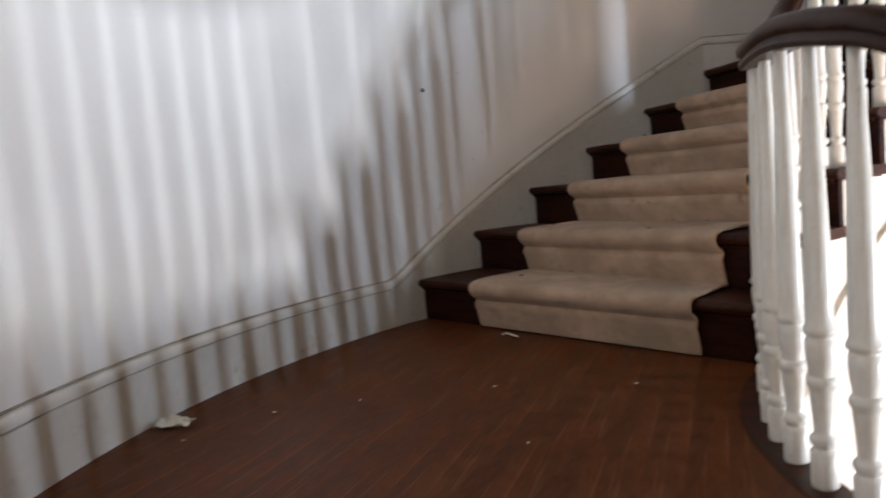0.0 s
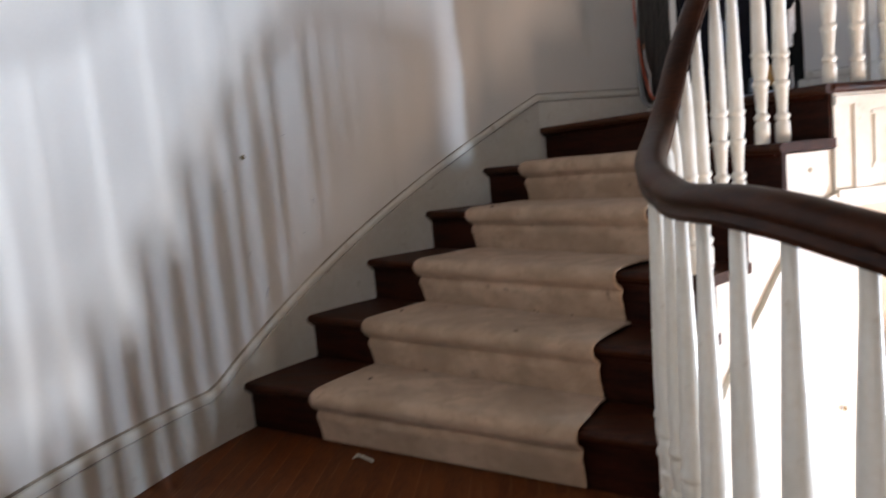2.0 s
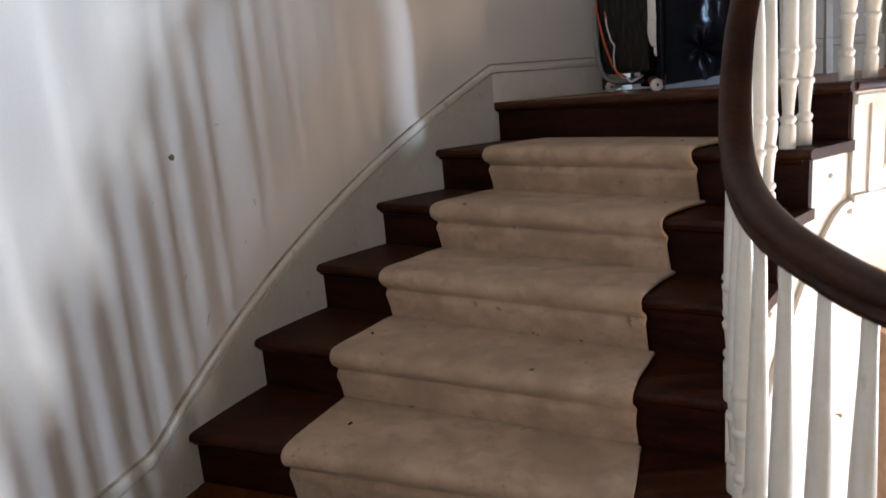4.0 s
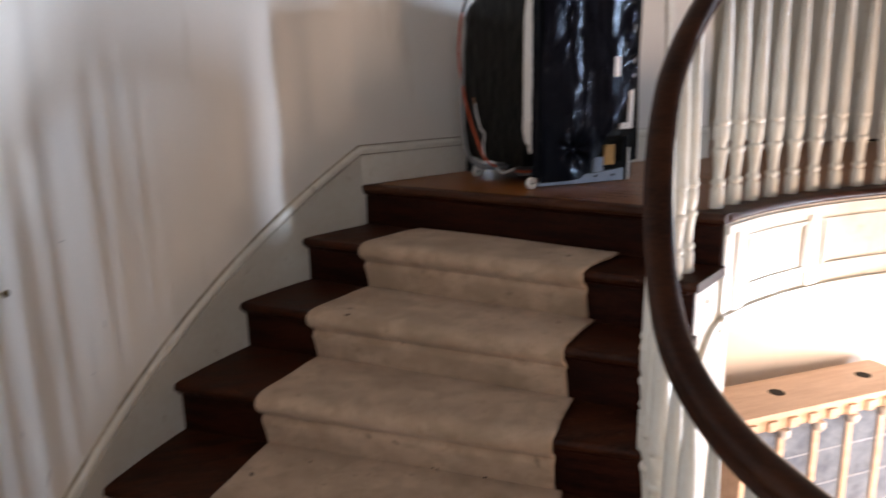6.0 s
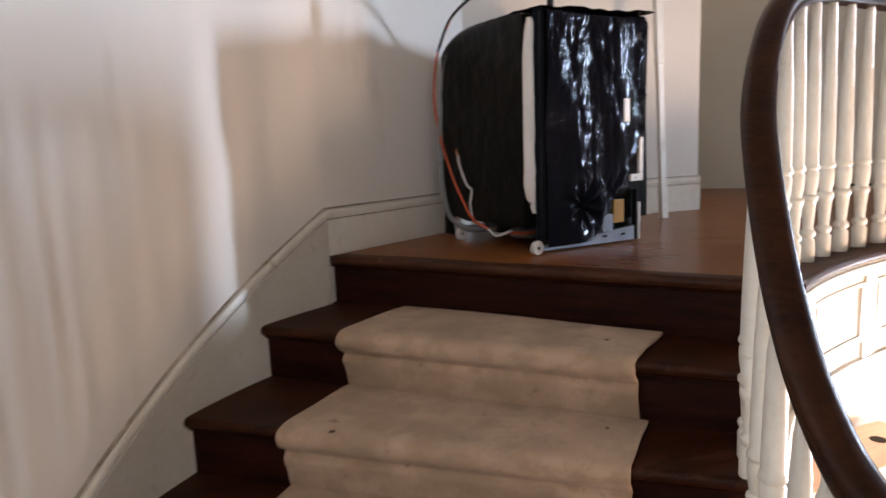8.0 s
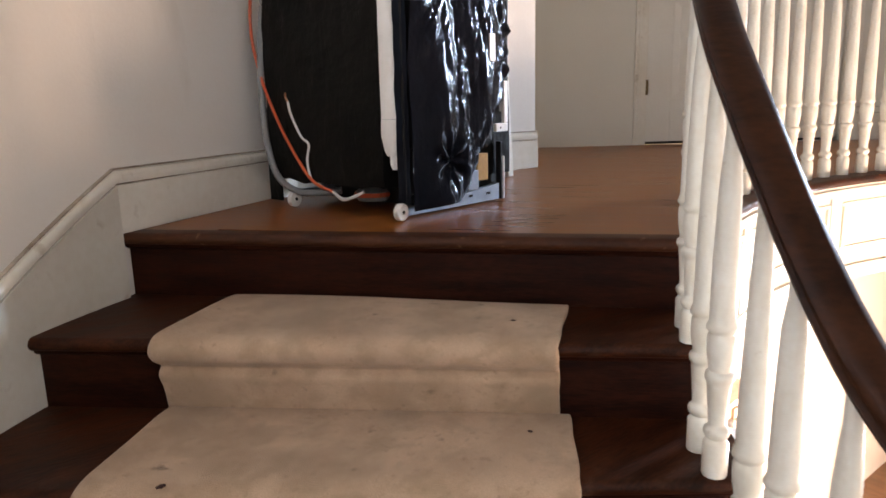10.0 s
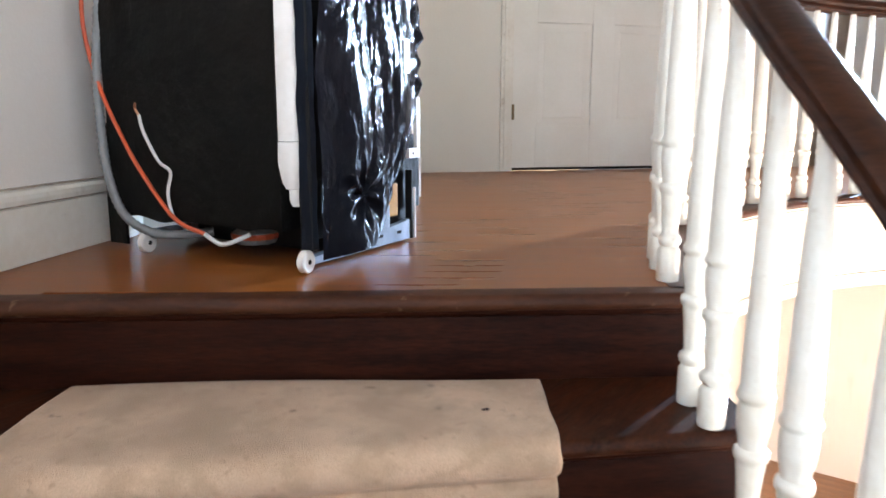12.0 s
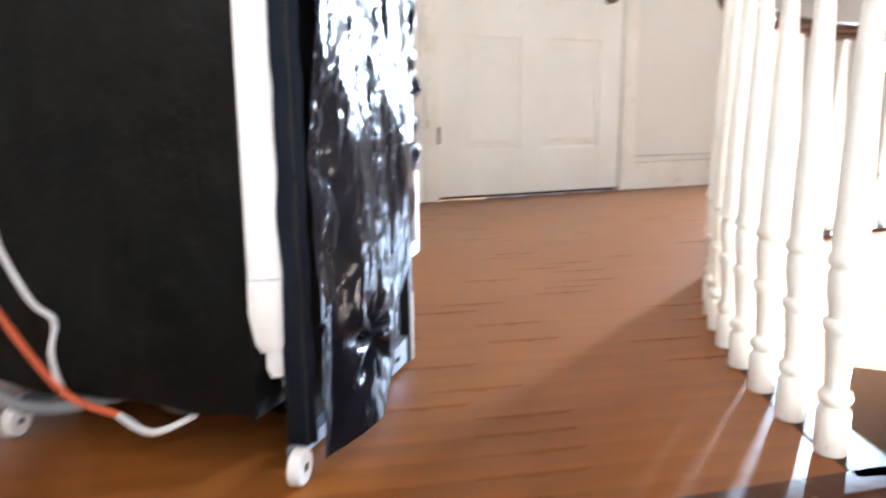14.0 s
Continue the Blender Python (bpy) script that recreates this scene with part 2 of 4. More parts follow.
def box(bm, lo, hi, bevel=0.0, m=None):
    c = [(lo[i] + hi[i]) / 2 for i in range(3)]
    s = [hi[i] - lo[i] for i in range(3)]
    r = bmesh.ops.create_cube(bm, size=1, matrix=(m or Matrix()) @ Matrix.LocRotScale(c, None, s))
    if bevel:
        edges = list({e for v in r["verts"] for e in v.link_edges})
        bmesh.ops.bevel(bm, geom=edges, offset=bevel, segments=2, affect='EDGES', profile=0.6)
    return bm


def solid(lo, hi, bevel=0.0, m=None):
    return box(bmesh.new(), lo, hi, bevel, m)


def prism(points, z0, z1):
    bm = bmesh.new()
    loft(bm, [[Vector((p[0], p[1], z0)) for p in points], [Vector((p[0], p[1], z1)) for p in points]])
    return bm


def lathe(profile, n=14):
    """profile: rows of (z, radius)."""
    bm = bmesh.new()
    loft(bm, [[Vector((r * math.cos(2 * math.pi * i / n), r * math.sin(2 * math.pi * i / n), z)) for i in range(n)] for z, r in profile])
    return bm


def tube(points, radius, n=8, ribs=0.0):
    bm = bmesh.new()
    pts = spline(points)
    rings = []
    up = Vector((0.3, 0.2, 1)).normalized()
    for i, p in enumerate(pts):
        d = (pts[min(i + 1, len(pts) - 1)] - pts[max(i - 1, 0)]).normalized()
        a = d.cross(up).normalized()
        b = a.cross(d)
        r = radius * (1 + (ribs if i % 2 else -ribs))
        rings.append([p + r * (math.cos(2 * math.pi * j / n) * a + math.sin(2 * math.pi * j / n) * b) for j in range(n)])
    loft(bm, rings)
    return bm


def spline(points, step=0.008):
    """A smooth line through the points."""
    P = [Vector(p) for p in points]
    P = [2 * P[0] - P[1]] + P + [2 * P[-1] - P[-2]]
    out = []
    for a, b, c, d in zip(P, P[1:], P[2:], P[3:]):
        n = max(2, int((c - b).length / step))
        for i in range(n):
            t = i / n
            out.append(0.5 * (2 * b + (c - a) * t + (2 * a - 5 * b + 4 * c - d) * t * t + (3 * b - a - 3 * c + d) * t ** 3))
    return out + [P[-2]]


def spread(a, b, n):
    return [a + (b - a) * i / (n - 1) for i in range(n)]


# ---- walls ----
def wall_run(name, pts, z0, z1, mat, label, thick=0.15, smooth=40):
    """A wall along a line; its body lies to the right of the way from first to last point."""
    bm = bmesh.new()
    P = [Vector((p[0], p[1], 0)) for p in pts]
    rings = []
    for i, p in enumerate(P):
        ns = []
        for a, b in ((max(i - 1, 0), max(i, 1)), (min(i, len(P) - 2), min(i + 1, len(P) - 1))):
            d = (P[b] - P[a]).normalized()
            ns.append(Vector((d.y, -d.x, 0)))
        n = (ns[0] + ns[1]).normalized()
        n = n / max(n.dot(ns[0]), 0.3)
        q = p + n * thick
        rings.append([Vector((p.x, p.y, z0)), Vector((p.x, p.y, z1)), Vector((q.x, q.y, z1)), Vector((q.x, q.y, z0))])
    loft(bm, rings)
    return structure(name, bm, mat, label, "wall", smooth)


NW, NE, REC = Vector((2.27, 5.875, 0)), Vector((3.57, 5.80, 0)), Vector((4.02, 7.20, 0))
DOOR_L, DIR = Vector((5.20, 6.29, 0)), Vector((0.765, -0.644, 0)).normalized()
DOOR_W = 1.33
DIAG0, DIAG1 = DOOR_L - DIR * 1.4, DOOR_L + DIR * 2.35
XE = 8.6
N6 = outer(121.4)
S0 = outer(300)
wall_run("wall_curved", [outer(a) for a in spread(121.4, 300, 90)], ZF, ZC, M_WALL, "curved off-white painted plaster stairwell wall")
wall_run("wall_landing", [NE, NW, N6], Z6 - 0.4, ZC, M_WALL, "off-white painted wall behind the upper landing", smooth=None)
wall_run("wall_recess", [REC, NE + Vector((0.002, 0.0, 0))], Z6 - 0.4, ZC, M_RECESS, "side wall of a hall recess, its shade painted in as darker beige", smooth=None)


def pierced(name, a, b, z0, z1, holes, mat, label, thick=0.16):
    """A straight wall from a to b with openings (s0, s1, z0, z1), one mesh; body to the right of the way."""
    d = (b - a).normalized()
    L = (b - a).length
    m = Matrix(((d.x, d.y, 0, a.x), (d.y, -d.x, 0, a.y), (0, 0, 1, 0), (0, 0, 0, 1)))
    bm = bmesh.new()
    cuts = sorted({0, L, *[h[0] for h in holes], *[h[1] for h in holes]})
    for s0, s1 in zip(cuts, cuts[1:]):
        inside = sorted((h[2], h[3]) for h in holes if h[0] <= s0 + 1e-6 and h[1] >= s1 - 1e-6)
        z = z0
        for lo, hi in inside + [(z1, z1)]:
            if lo > z + 1e-4:
                box(bm, (s0, 0, z), (s1, thick, lo), m=m)
            z = hi
    return structure(name, bm, mat, label, "wall"), m


d0 = (DOOR_L - DIAG1).length
WALL_D, _m = pierced("wall_door", DIAG1, DIAG0, Z6 - 0.4, ZC, [(d0 - DOOR_W, d0, Z6 - 0.4, Z6 + 2.08)], M_WALL2, "cream painted wall with a panelled door")
wall_run("wall_passage", [(XE, DIAG1.y), DIAG1], Z6 - 0.4, ZC, M_FAR, "passage wall in beige darkened to cut bounce", smooth=None)
_e, EAST = pierced("wall_east", Vector((XE, S0.y, 0)), Vector((XE, 7.4, 0)), ZF, ZC,
                   [(2.91, 3.23, 1.92, 2.94), (2.57, 3.11, -1.65, -0.65)], M_WALL, "beige front wall with two small windows", 0.2)
pierced("wall_north", Vector((XE, 5.46, 0)), Vector((1.5, 5.46, 0)), ZF, SOF, [], M_WALL, "white wall of the lower hall")


# unseen wall, added to close the room; its dark beige limits bounce
_s, SOUTH = pierced("wall_south", S0, Vector((XE, S0.y, 0)), ZF, ZC, [(0.9, 1.9, -1.4, 0.0)], M_FAR, "unseen beige wall closing the stair hall, darkened to cut bounce", 0.2)


def window(name, s0, s1, z0, z1, bars, EAST=EAST):
    w = thing(name, "white painted window in a hall wall", "window")
    w["kind"] = "structure"
    for tag, lo, hi in (("frame", (s0, 0.02, z0), (s0 + 0.05, 0.14, z1)), ("frame", (s1 - 0.05, 0.02, z0), (s1, 0.14, z1)),
                        ("frame", (s0 + 0.05, 0.02, z1 - 0.05), (s1 - 0.05, 0.14, z1)), ("sill", (s0, -0.03, z0 - 0.03), (s1, 0.16, z0 + 0.03))):
        part(tag, solid(lo, hi, m=EAST), M_TRIM, w)
    edges = [z0 + 0.03, *bars, z1 - 0.05]
    for a, c in zip(edges, edges[1:]):
        p = part("pane", solid((s0 + 0.05, 0.10, a + 0.012), (s1 - 0.05, 0.104, c - 0.012), m=EAST), M_GLASS, w)
        p.visible_shadow = False
    for c in bars:
        part("glazing_bar", solid((s0 + 0.05, 0.09, c - 0.012), (s1 - 0.05, 0.12, c + 0.012), m=EAST), M_TRIM, w)


window("window_1", 2.91, 3.23, 1.92, 2.94, [])
window("window_2", 2.57, 3.11, -1.65, -0.65, [])
# unseen opening added in the south wall to go with the fill light
window("window_3", 0.9, 1.9, -1.4, 0.0, [-0.7], SOUTH)

# ---- floors and ceilings ----
bm = solid((-0.2, 0.2, ZF - 0.2), (XE + 0.2, 7.5, ZF))
structure("floor_hall", bm, material("hall_floor_wood", (0.26, 0.13, 0.06), 0.35, second=(0.17, 0.08, 0.035), scale=2, fine=20, mix=0.7, stretch=(9, 1, 9), bump=0.05), "brown wooden floor of the lower hall", "floor")
bm = solid((-0.2, 0.2, ZC), (XE + 0.2, 7.6, ZC + 0.2))
structure("ceiling", bm, M_CEIL, "plain plaster ceiling in beige dulled to temper bounce", "ceiling")

# upper landing and gallery slab: from the top nosing round the well
_o6, _i6 = nose_line(6)
well = [oval(a, 0.01) for a in spread(126.5, -40, 60)]
rim = [Vector((XE, 1.2, 0)), Vector((XE, DIAG1.y, 0)), DIAG1, DIAG0, REC, NE, NW, N6]
back6 = Vector((-(_i6 - _o6).y, (_i6 - _o6).x, 0)).normalized() * 0.06
rim[-1] = N6 + back6
bm = prism([*well, *rim], SOF, Z6 - 0.024)
bmesh.ops.triangulate(bm, faces=[f for f in bm.faces if len(f.verts) > 4])
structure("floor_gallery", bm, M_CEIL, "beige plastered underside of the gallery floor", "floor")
land = [oval(a) for a in spread(169.5, 219, 20)] + [outer(a) for a in spread(216, 159.8, 30)]
bm = prism(land, -0.30, -0.024)
bmesh.ops.triangulate(bm, faces=[f for f in bm.faces if len(f.verts) > 4])
structure("floor_landing", bm, M_SUB, "dark base under the lower landing boards", "floor")

# ---- drum wall and stringers round the well ----
def step_z(deg):
    """Height of the nosing line along the well's edge."""
    if deg <= 128.7:
        return Z6
    if deg <= 169.5 + 8.15:
        return Z6 - (deg - 128.7) / 8.15 * H
    if deg < 211:
        return 0.0
    return -(deg - 211) / 8.15 * H


def under(deg):
    """Lower edge of the stair string: level under the gallery, easing down along the flight."""
    if deg > 160:
        return step_z(deg) - 0.43
    slope = Z6 - (deg - 128.7) / 8.15 * H * (1.28 if deg < 141 else 1.0) - (0.35 if deg < 141 else 0.35 + 0.0783)
    return 0.5 * (slope + 0.745 - math.hypot(slope - 0.745, 0.06))


bm = bmesh.new()
rings = []
for a in spread(122, 300, 130):
    p, q = oval(a, 0.03), oval(a, 0.12)
    top = max(under(a), ZF + 0.02)
    rings.append([Vector((p.x, p.y, ZF)), Vector((p.x, p.y, top)), Vector((q.x, q.y, top)), Vector((q.x, q.y, ZF))])
loft(bm, rings)
structure("wall_drum", bm, M_WALL, "white plastered curved wall below the stair string", "wall", 40)

well_trim = thing("stair_string", "white painted curved string and fascia round the stairwell", "trim")
well_trim["kind"] = "structure"


def band(a0, a1, n, top, bottom, off0, off1):
    bm = bmesh.new()
    rings = []
    for a in spread(a0, a1, n):
        p, q = oval(a, off0), oval(a, off1)
        rings.append([Vector((p.x, p.y, bottom(a))), Vector((p.x, p.y, top(a))), Vector((q.x, q.y, top(a))), Vector((q.x, q.y, bottom(a)))])
    loft(bm, rings)
    return bm


# gallery fascia with raised frames
part("fascia", band(127.2, -40, 70, lambda a: Z6 - 0.025, lambda a: SOF - 0.01, -0.012, 0.05), M_TRIM, well_trim, smooth=40)
part("moulding", band(127.2, -40, 70, lambda a: SOF + 0.045, lambda a: SOF + 0.02, -0.026, 0.0), M_TRIM, well_trim, smooth=40)
part("moulding", band(127.2, -40, 70, lambda a: SOF + 0.02, lambda a: SOF - 0.016, -0.018, 0.0), M_TRIM, well_trim, smooth=40)
part("moulding", band(127.2, -40, 70, lambda a: Z6 - 0.045, lambda a: Z6 - 0.075, -0.022, 0.0), M_TRIM, well_trim, smooth=40)
STILES = (124.4, 108.2, 83.0, 58.0, 33.0)
for a in STILES:
    part("panel_stile", band(a, a - 2.4, 4, lambda d: Z6 - 0.075, lambda d: SOF + 0.045, -0.02, 0.0), M_TRIM, well_trim)
for a, b in zip(STILES, STILES[1:]):
    part("panel_bead", band(a - 2.6, b + 0.2, 14, lambda d: SOF + 0.128, lambda d: SOF + 0.110, -0.021, 0.0), M_TRIM, well_trim)
    part("panel_bead", band(a - 2.6, b + 0.2, 14, lambda d: Z6 - 0.10, lambda d: Z6 - 0.115, -0.019, 0.0), M_TRIM, well_trim)
    for c in (a - 2.9, b + 0.9):
        part("panel_bead", band(c, c - 0.6, 3, lambda d: Z6 - 0.1155, lambda d: SOF + 0.1285, -0.021, 0.0), M_TRIM, well_trim)
# sawtooth string under the treads
for k in range(1, 6):
    a0 = 169.5 - 8.15 * (k - 1)
    part("string", band(a0 - 1.35, a0 - 8.15 - 1.35, 5, lambda a, k=k: k * H - 0.04, lambda a: under(a) - 0.01, 0.0, 0.05), M_TRIM, well_trim, smooth=40)
part("string", band(219, 168.15, 16, lambda a: -0.03, lambda a: min(under(a) - 0.01, -0.38), 0.0, 0.05), M_TRIM, well_trim, smooth=40)
for k in range(0, -9, -1):
    a0 = 219 - 8.15 * k
    part("string", band(a0 + 8.15, a0 + 0.01, 5, lambda a, k=k: (k - 1) * H - 0.04, lambda a: max(under(a) - 0.01, ZF), 0.0, 0.05), M_TRIM, well_trim, smooth=40)
part("string_bead", band(219, 127.2, 90, lambda a: under(a), lambda a: under(a) - 0.025, -0.018, 0.0), M_TRIM, well_trim, smooth=40)

# small turned buttons on the string
for a, z in ((123.5, 0.985), (130.8, 0.822), (138.2, 0.668), (146.2, 0.48), (154.3, 0.30)):
    n = (oval(a, -0.1) - oval(a, 0.0)).normalized()
    b = part("button", lathe([(0, 0.009), (0.004, 0.009), (0.008, 0.006), (0.010, 0.002)], 10), M_TRIM, well_trim, smooth=40)
    b.matrix_basis = Matrix.Translation(oval(a, -0.012 if a < 127 else 0.0) + Vector((0, 0, z))) @ n.to_track_quat('Z', 'Y').to_matrix().to_4x4()

# ---- stairs ----
stairs = thing("staircase", "curved winder staircase with dark-stained treads beside the white wall", "staircase")
T = 0.034


def tread_mesh(k):
    """A tread with a rounded nosing, from its nosing line to behind the next riser."""
    fo, fi = nose_line(k)
    bo, bi = nose_line(k + 1)
    bm = bmesh.new()
    rings = []
    for s in spread(0.0, 1.0, 9):
        f, b = fo.lerp(fi, s), bo.lerp(bi, s)
        d = (b - f).normalized()
        z = k * H
        r = T / 2
        ring = [b + d * 0.05 + Vector((0, 0, z)), b + d * 0.05 + Vector((0, 0, z - T))]
        for i in range(7):
            t = -math.pi / 2 - math.pi * i / 6
            ring.append(f + d * (r + r * math.cos(t)) + Vector((0, 0, z - r + r * math.sin(t))))
        rings.append(ring)
    loft(bm, rings)
    return bm


def riser_mesh(k):
    fo, fi = nose_line(k)
    bo, bi = nose_line(k + 1)
    bm = bmesh.new()
    rings = []
    for s in (0.0, 0.5, 0.988):
        f = fo.lerp(fi, s)
        d = ((bo.lerp(bi, s)) - f).normalized()
        a, c = f + d * 0.034, f + d * 0.055
        rings.append([Vector((a.x, a.y, (k - 1) * H)), Vector((a.x, a.y, k * H - T)), Vector((c.x, c.y, k * H - T)), Vector((c.x, c.y, (k - 1) * H))])
    loft(bm, rings)
    return bm


def scotia_mesh(k):
    fo, fi = nose_line(k)
    bo, bi = nose_line(k + 1)
    bm = bmesh.new()
    rings = []
    for s in (0.0, 0.5, 0.98):
        f = fo.lerp(fi, s)
        d = ((bo.lerp(bi, s)) - f).normalized()
        z = k * H - T
        rings.append([f + d * u + Vector((0, 0, z + w)) for u, w in ((0.034, 0), (0.016, 0), (0.017, -0.006), (0.024, -0.012), (0.034, -0.016))])
    loft(bm, rings)
    return bm


for k in list(range(1, 6)) + list(range(-1, -10, -1)):
    part("tread", tread_mesh(k), M_TREAD, stairs, smooth=35)
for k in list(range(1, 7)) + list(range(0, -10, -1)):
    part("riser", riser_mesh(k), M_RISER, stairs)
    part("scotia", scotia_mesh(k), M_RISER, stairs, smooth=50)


def nosing_strip(k, width, mat):
    fo, fi = nose_line(k)
    bo, bi = nose_line(k + 1)
    bm = bmesh.new()
    rings = []
    for s in spread(0.0, 1.0, 9):
        f, b = fo.lerp(fi, s), bo.lerp(bi, s)
        d = (b - f).normalized()
        r = T / 2
        e = f + d * width
        ring = [e + Vector((0, 0, k * H)), e + Vector((0, 0, k * H - T))]
        for i in range(7):
            t = -math.pi / 2 - math.pi * i / 6
            ring.append(f + d * (r + r * math.cos(t)) + Vector((0, 0, k * H - r + r * math.sin(t))))
        rings.append(ring)
    loft(bm, rings)
    return part("landing_nosing", bm, mat, stairs, smooth=35)


M_NOSE = material("worn_nosing_wood", (0.075, 0.024, 0.010), 0.5, second=(0.036, 0.011, 0.005), scale=5, fine=45, bump=0.1, mix=0.6, stretch=(1, 1, 3), spec=0.18)
add_spots(M_NOSE, (0.24, 0.16, 0.10), 30, 0.66, 0.74, 0.5)
nosing_strip(6, 0.065, M_NOSE)
nosing_strip(0, 0.10, M_TREAD)


def curved_nosing(a0, a1, z, n):
    """The rounded dark edge of a landing along the well."""
    bm = bmesh.new()
    rings = []
    for a in spread(a0, a1, n):
        ring = [oval(a, 0.066) + Vector((0, 0, z)), oval(a, 0.066) + Vector((0, 0, z - T))]
        for i in range(7):
            t = -math.pi / 2 - math.pi * i / 6
            ring.append(oval(a, -0.03 + T / 2 + T / 2 * math.cos(t)) + Vector((0, 0, z - T / 2 + T / 2 * math.sin(t))))
        rings.append(ring)
    loft(bm, rings)
    return bm


part("gallery_nosing", curved_nosing(127.6, -40, Z6, 70), M_TREAD, stairs, smooth=35)
part("landing_nosing", curved_nosing(170.5, 218, 0, 20), M_TREAD, stairs, smooth=35)

# ---- carpet runner: up the risers and over the nosings ----
def runner():
    def station(k, s):
        fo, fi = nose_line(k)
        bo, bi = nose_line(k + 1)
        f, b = fo.lerp(fi, s), bo.lerp(bi, s)
        return f, b, (b - f).normalized()
    cols, ends = [], [0]
    for u in [0, 0.006] + spread(0.045, 0.955, 23) + [0.994, 1]:
        col = []
        for k in range(1, 6):
            lo, hi = (0.236, 0.231, 0.224, 0.217, 0.211)[k - 1], (0.833, 0.825, 0.810, 0.796, 0.779)[k - 1]
            s = lo + (hi - lo) * u
            f, b, d = station(k, s)
            run = (b - f).length
            z0, z = (k - 1) * H, k * H
            wob = 0.006 * noise.noise(Vector((6 * u, 2.1 * k, 0.4)))
            pts = [(0.028, z0 + 0.004), (0.0276, z0 + 0.007), (0.024, z0 + 0.03), (0.014 + wob, z0 + 0.075), (0.004 + wob, z - 0.092), (0.007, z - 0.078), (0.019 + 0.3 * wob, z - 0.068),
                   (0.006, z - 0.054), (-0.016, z - 0.042), (-0.026, z - 0.020), (-0.020, z - 0.001), (-0.002, z + 0.009), (0.03, z + 0.012)]
            pts += [(0.03 + (run - 0.03) * t, z + 0.012 + 0.002 * math.sin(9 * u + k + 5 * t)) for t in (0.3, 0.6, 0.9)]
            if k == 5:
                pts += [(run + 0.001 + 0.012 * math.sin(5 * u), z + 0.011), (run + 0.005 + 0.012 * math.sin(5 * u), z + 0.011)]
            else:
                pts += [(run + 0.018, z + 0.0083), (run + 0.022, z + 0.008)]
            for w, h in pts:
                p = f + d * w
                col.append(Vector((p.x, p.y, h)))
            if u == 0:
                ends.append(len(col))
        cols.append(col)
    rag = [0.006 * (noise.noise(Vector((0, 0, i * 0.7)))) for i in range(len(cols[0]))]
    for side, other in ((0, 1), (-1, -2)):
        for i in range(len(cols[0])):
            d = (cols[side][i] - cols[other][i]).normalized() * rag[i]
            cols[side][i], cols[other][i] = cols[side][i] + d, cols[other][i] + d
    carpet = thing("stair_runner", "beige cut-pile carpet runner with faint dirt on the stairs", "carpet")
    for i, j in zip(ends, ends[1:]):
        bm = bmesh.new()
        loft(bm, [col[i:j] for col in cols], closed=False, caps=False)
        ob = part("carpet_length", bm, M_CARPET, carpet, smooth=80)
        so = ob.modifiers.new("thickness", 'SOLIDIFY')
        so.thickness, so.offset = 0.012, 0
        so.edge_crease_rim = 0.9
        su = ob.modifiers.new("round", 'SUBSURF')
        su.levels = su.render_levels = 1


runner()

# ---- skirting ----
skirt = thing("baseboard", "tall cream painted baseboard with a moulded cap along the curved wall", "baseboard")
skirt["kind"] = "structure"


def skirt_top(a):
    if a >= 162.8:
        return 0.205 if a < 212 else 0.205 - (a - 212) / 7.68 * H
    t = (162.8 - a) / 41.4
    return 0.205 + t * (Z6 + 0.176 - 0.205) + 0.022 * math.sin(math.pi * t)


SK = ((0.0, -0.40), (0.018, -0.40), (0.018, -0.043), (0.019, -0.041), (0.010, -0.0395), (0.010, -0.036), (0.0185, -0.0345), (0.0205, -0.024), (0.0205, -0.012), (0.016, -0.003), (0.0, 0.003))


def skirting(points, tops, bottom=None, prof=SK):
    """points: (place, inward normal) along a wall."""
    bm = bmesh.new()
    rings = []
    for (p, n), z in zip(points, tops):
        rings.append([p + n * u + Vector((0, 0, max(z + w, bottom) if bottom is not None else z + w)) for u, w in prof])
    loft(bm, rings)
    return bm


angs = spread(121.4, 260, 110)
pts = [(outer(a), (Vector((CX, CY, 0)) - outer(a)).normalized()) for a in angs]
part("board", skirting(pts, [skirt_top(a) for a in angs]), M_TRIM, skirt, smooth=30)


M_GAP = material("brown_dirt_line", (0.56, 0.48, 0.385), 0.9, second=(0.22, 0.165, 0.12), scale=7, fine=40, bump=0.0)
GAPS = (((0.0, 0.0055), (0.012, 0.0045), (0.012, 0.0015), (0.0, 0.002)), ((0.004, -0.0405), (0.0125, -0.0405), (0.0125, -0.0365), (0.004, -0.0365)))
for prof in GAPS:
    part("gap_line", skirting(pts, [skirt_top(a) for a in angs], prof=prof), M_GAP, skirt, "dirt line along the baseboard cap", smooth=30)


def straight_skirt(a, b, z, height, name="board", parent=skirt):
    d = (b - a).normalized()
    n = Vector((-d.y, d.x, 0))
    for prof in GAPS:
        part("gap_line", skirting([(a, n), (b, n)], [z + height] * 2, prof=prof), M_GAP, parent)
    return part(name, skirting([(a, n), (b, n)], [z + height] * 2, z), M_TRIM, parent)


straight_skirt(NW, N6, Z6, 0.176)
straight_skirt(NE, NW, Z6, 0.176)
straight_skirt(REC, NE, Z6, 0.183)
straight_skirt(DIAG1, DOOR_L + DIR * (DOOR_W + 0.11), Z6, 0.22)


# ---- balustrade ----
RAIL_A = (-60, 112, 120, 128, 138, 147, 155, 160, 165, 175, 186, 200, 212, 300)
RAIL_Z = (1.91, 1.91, 1.885, 1.82, 1.605, 1.385, 1.125, 0.99, 0.925, 0.855, 0.81, 0.815, 0.75, -1.25)


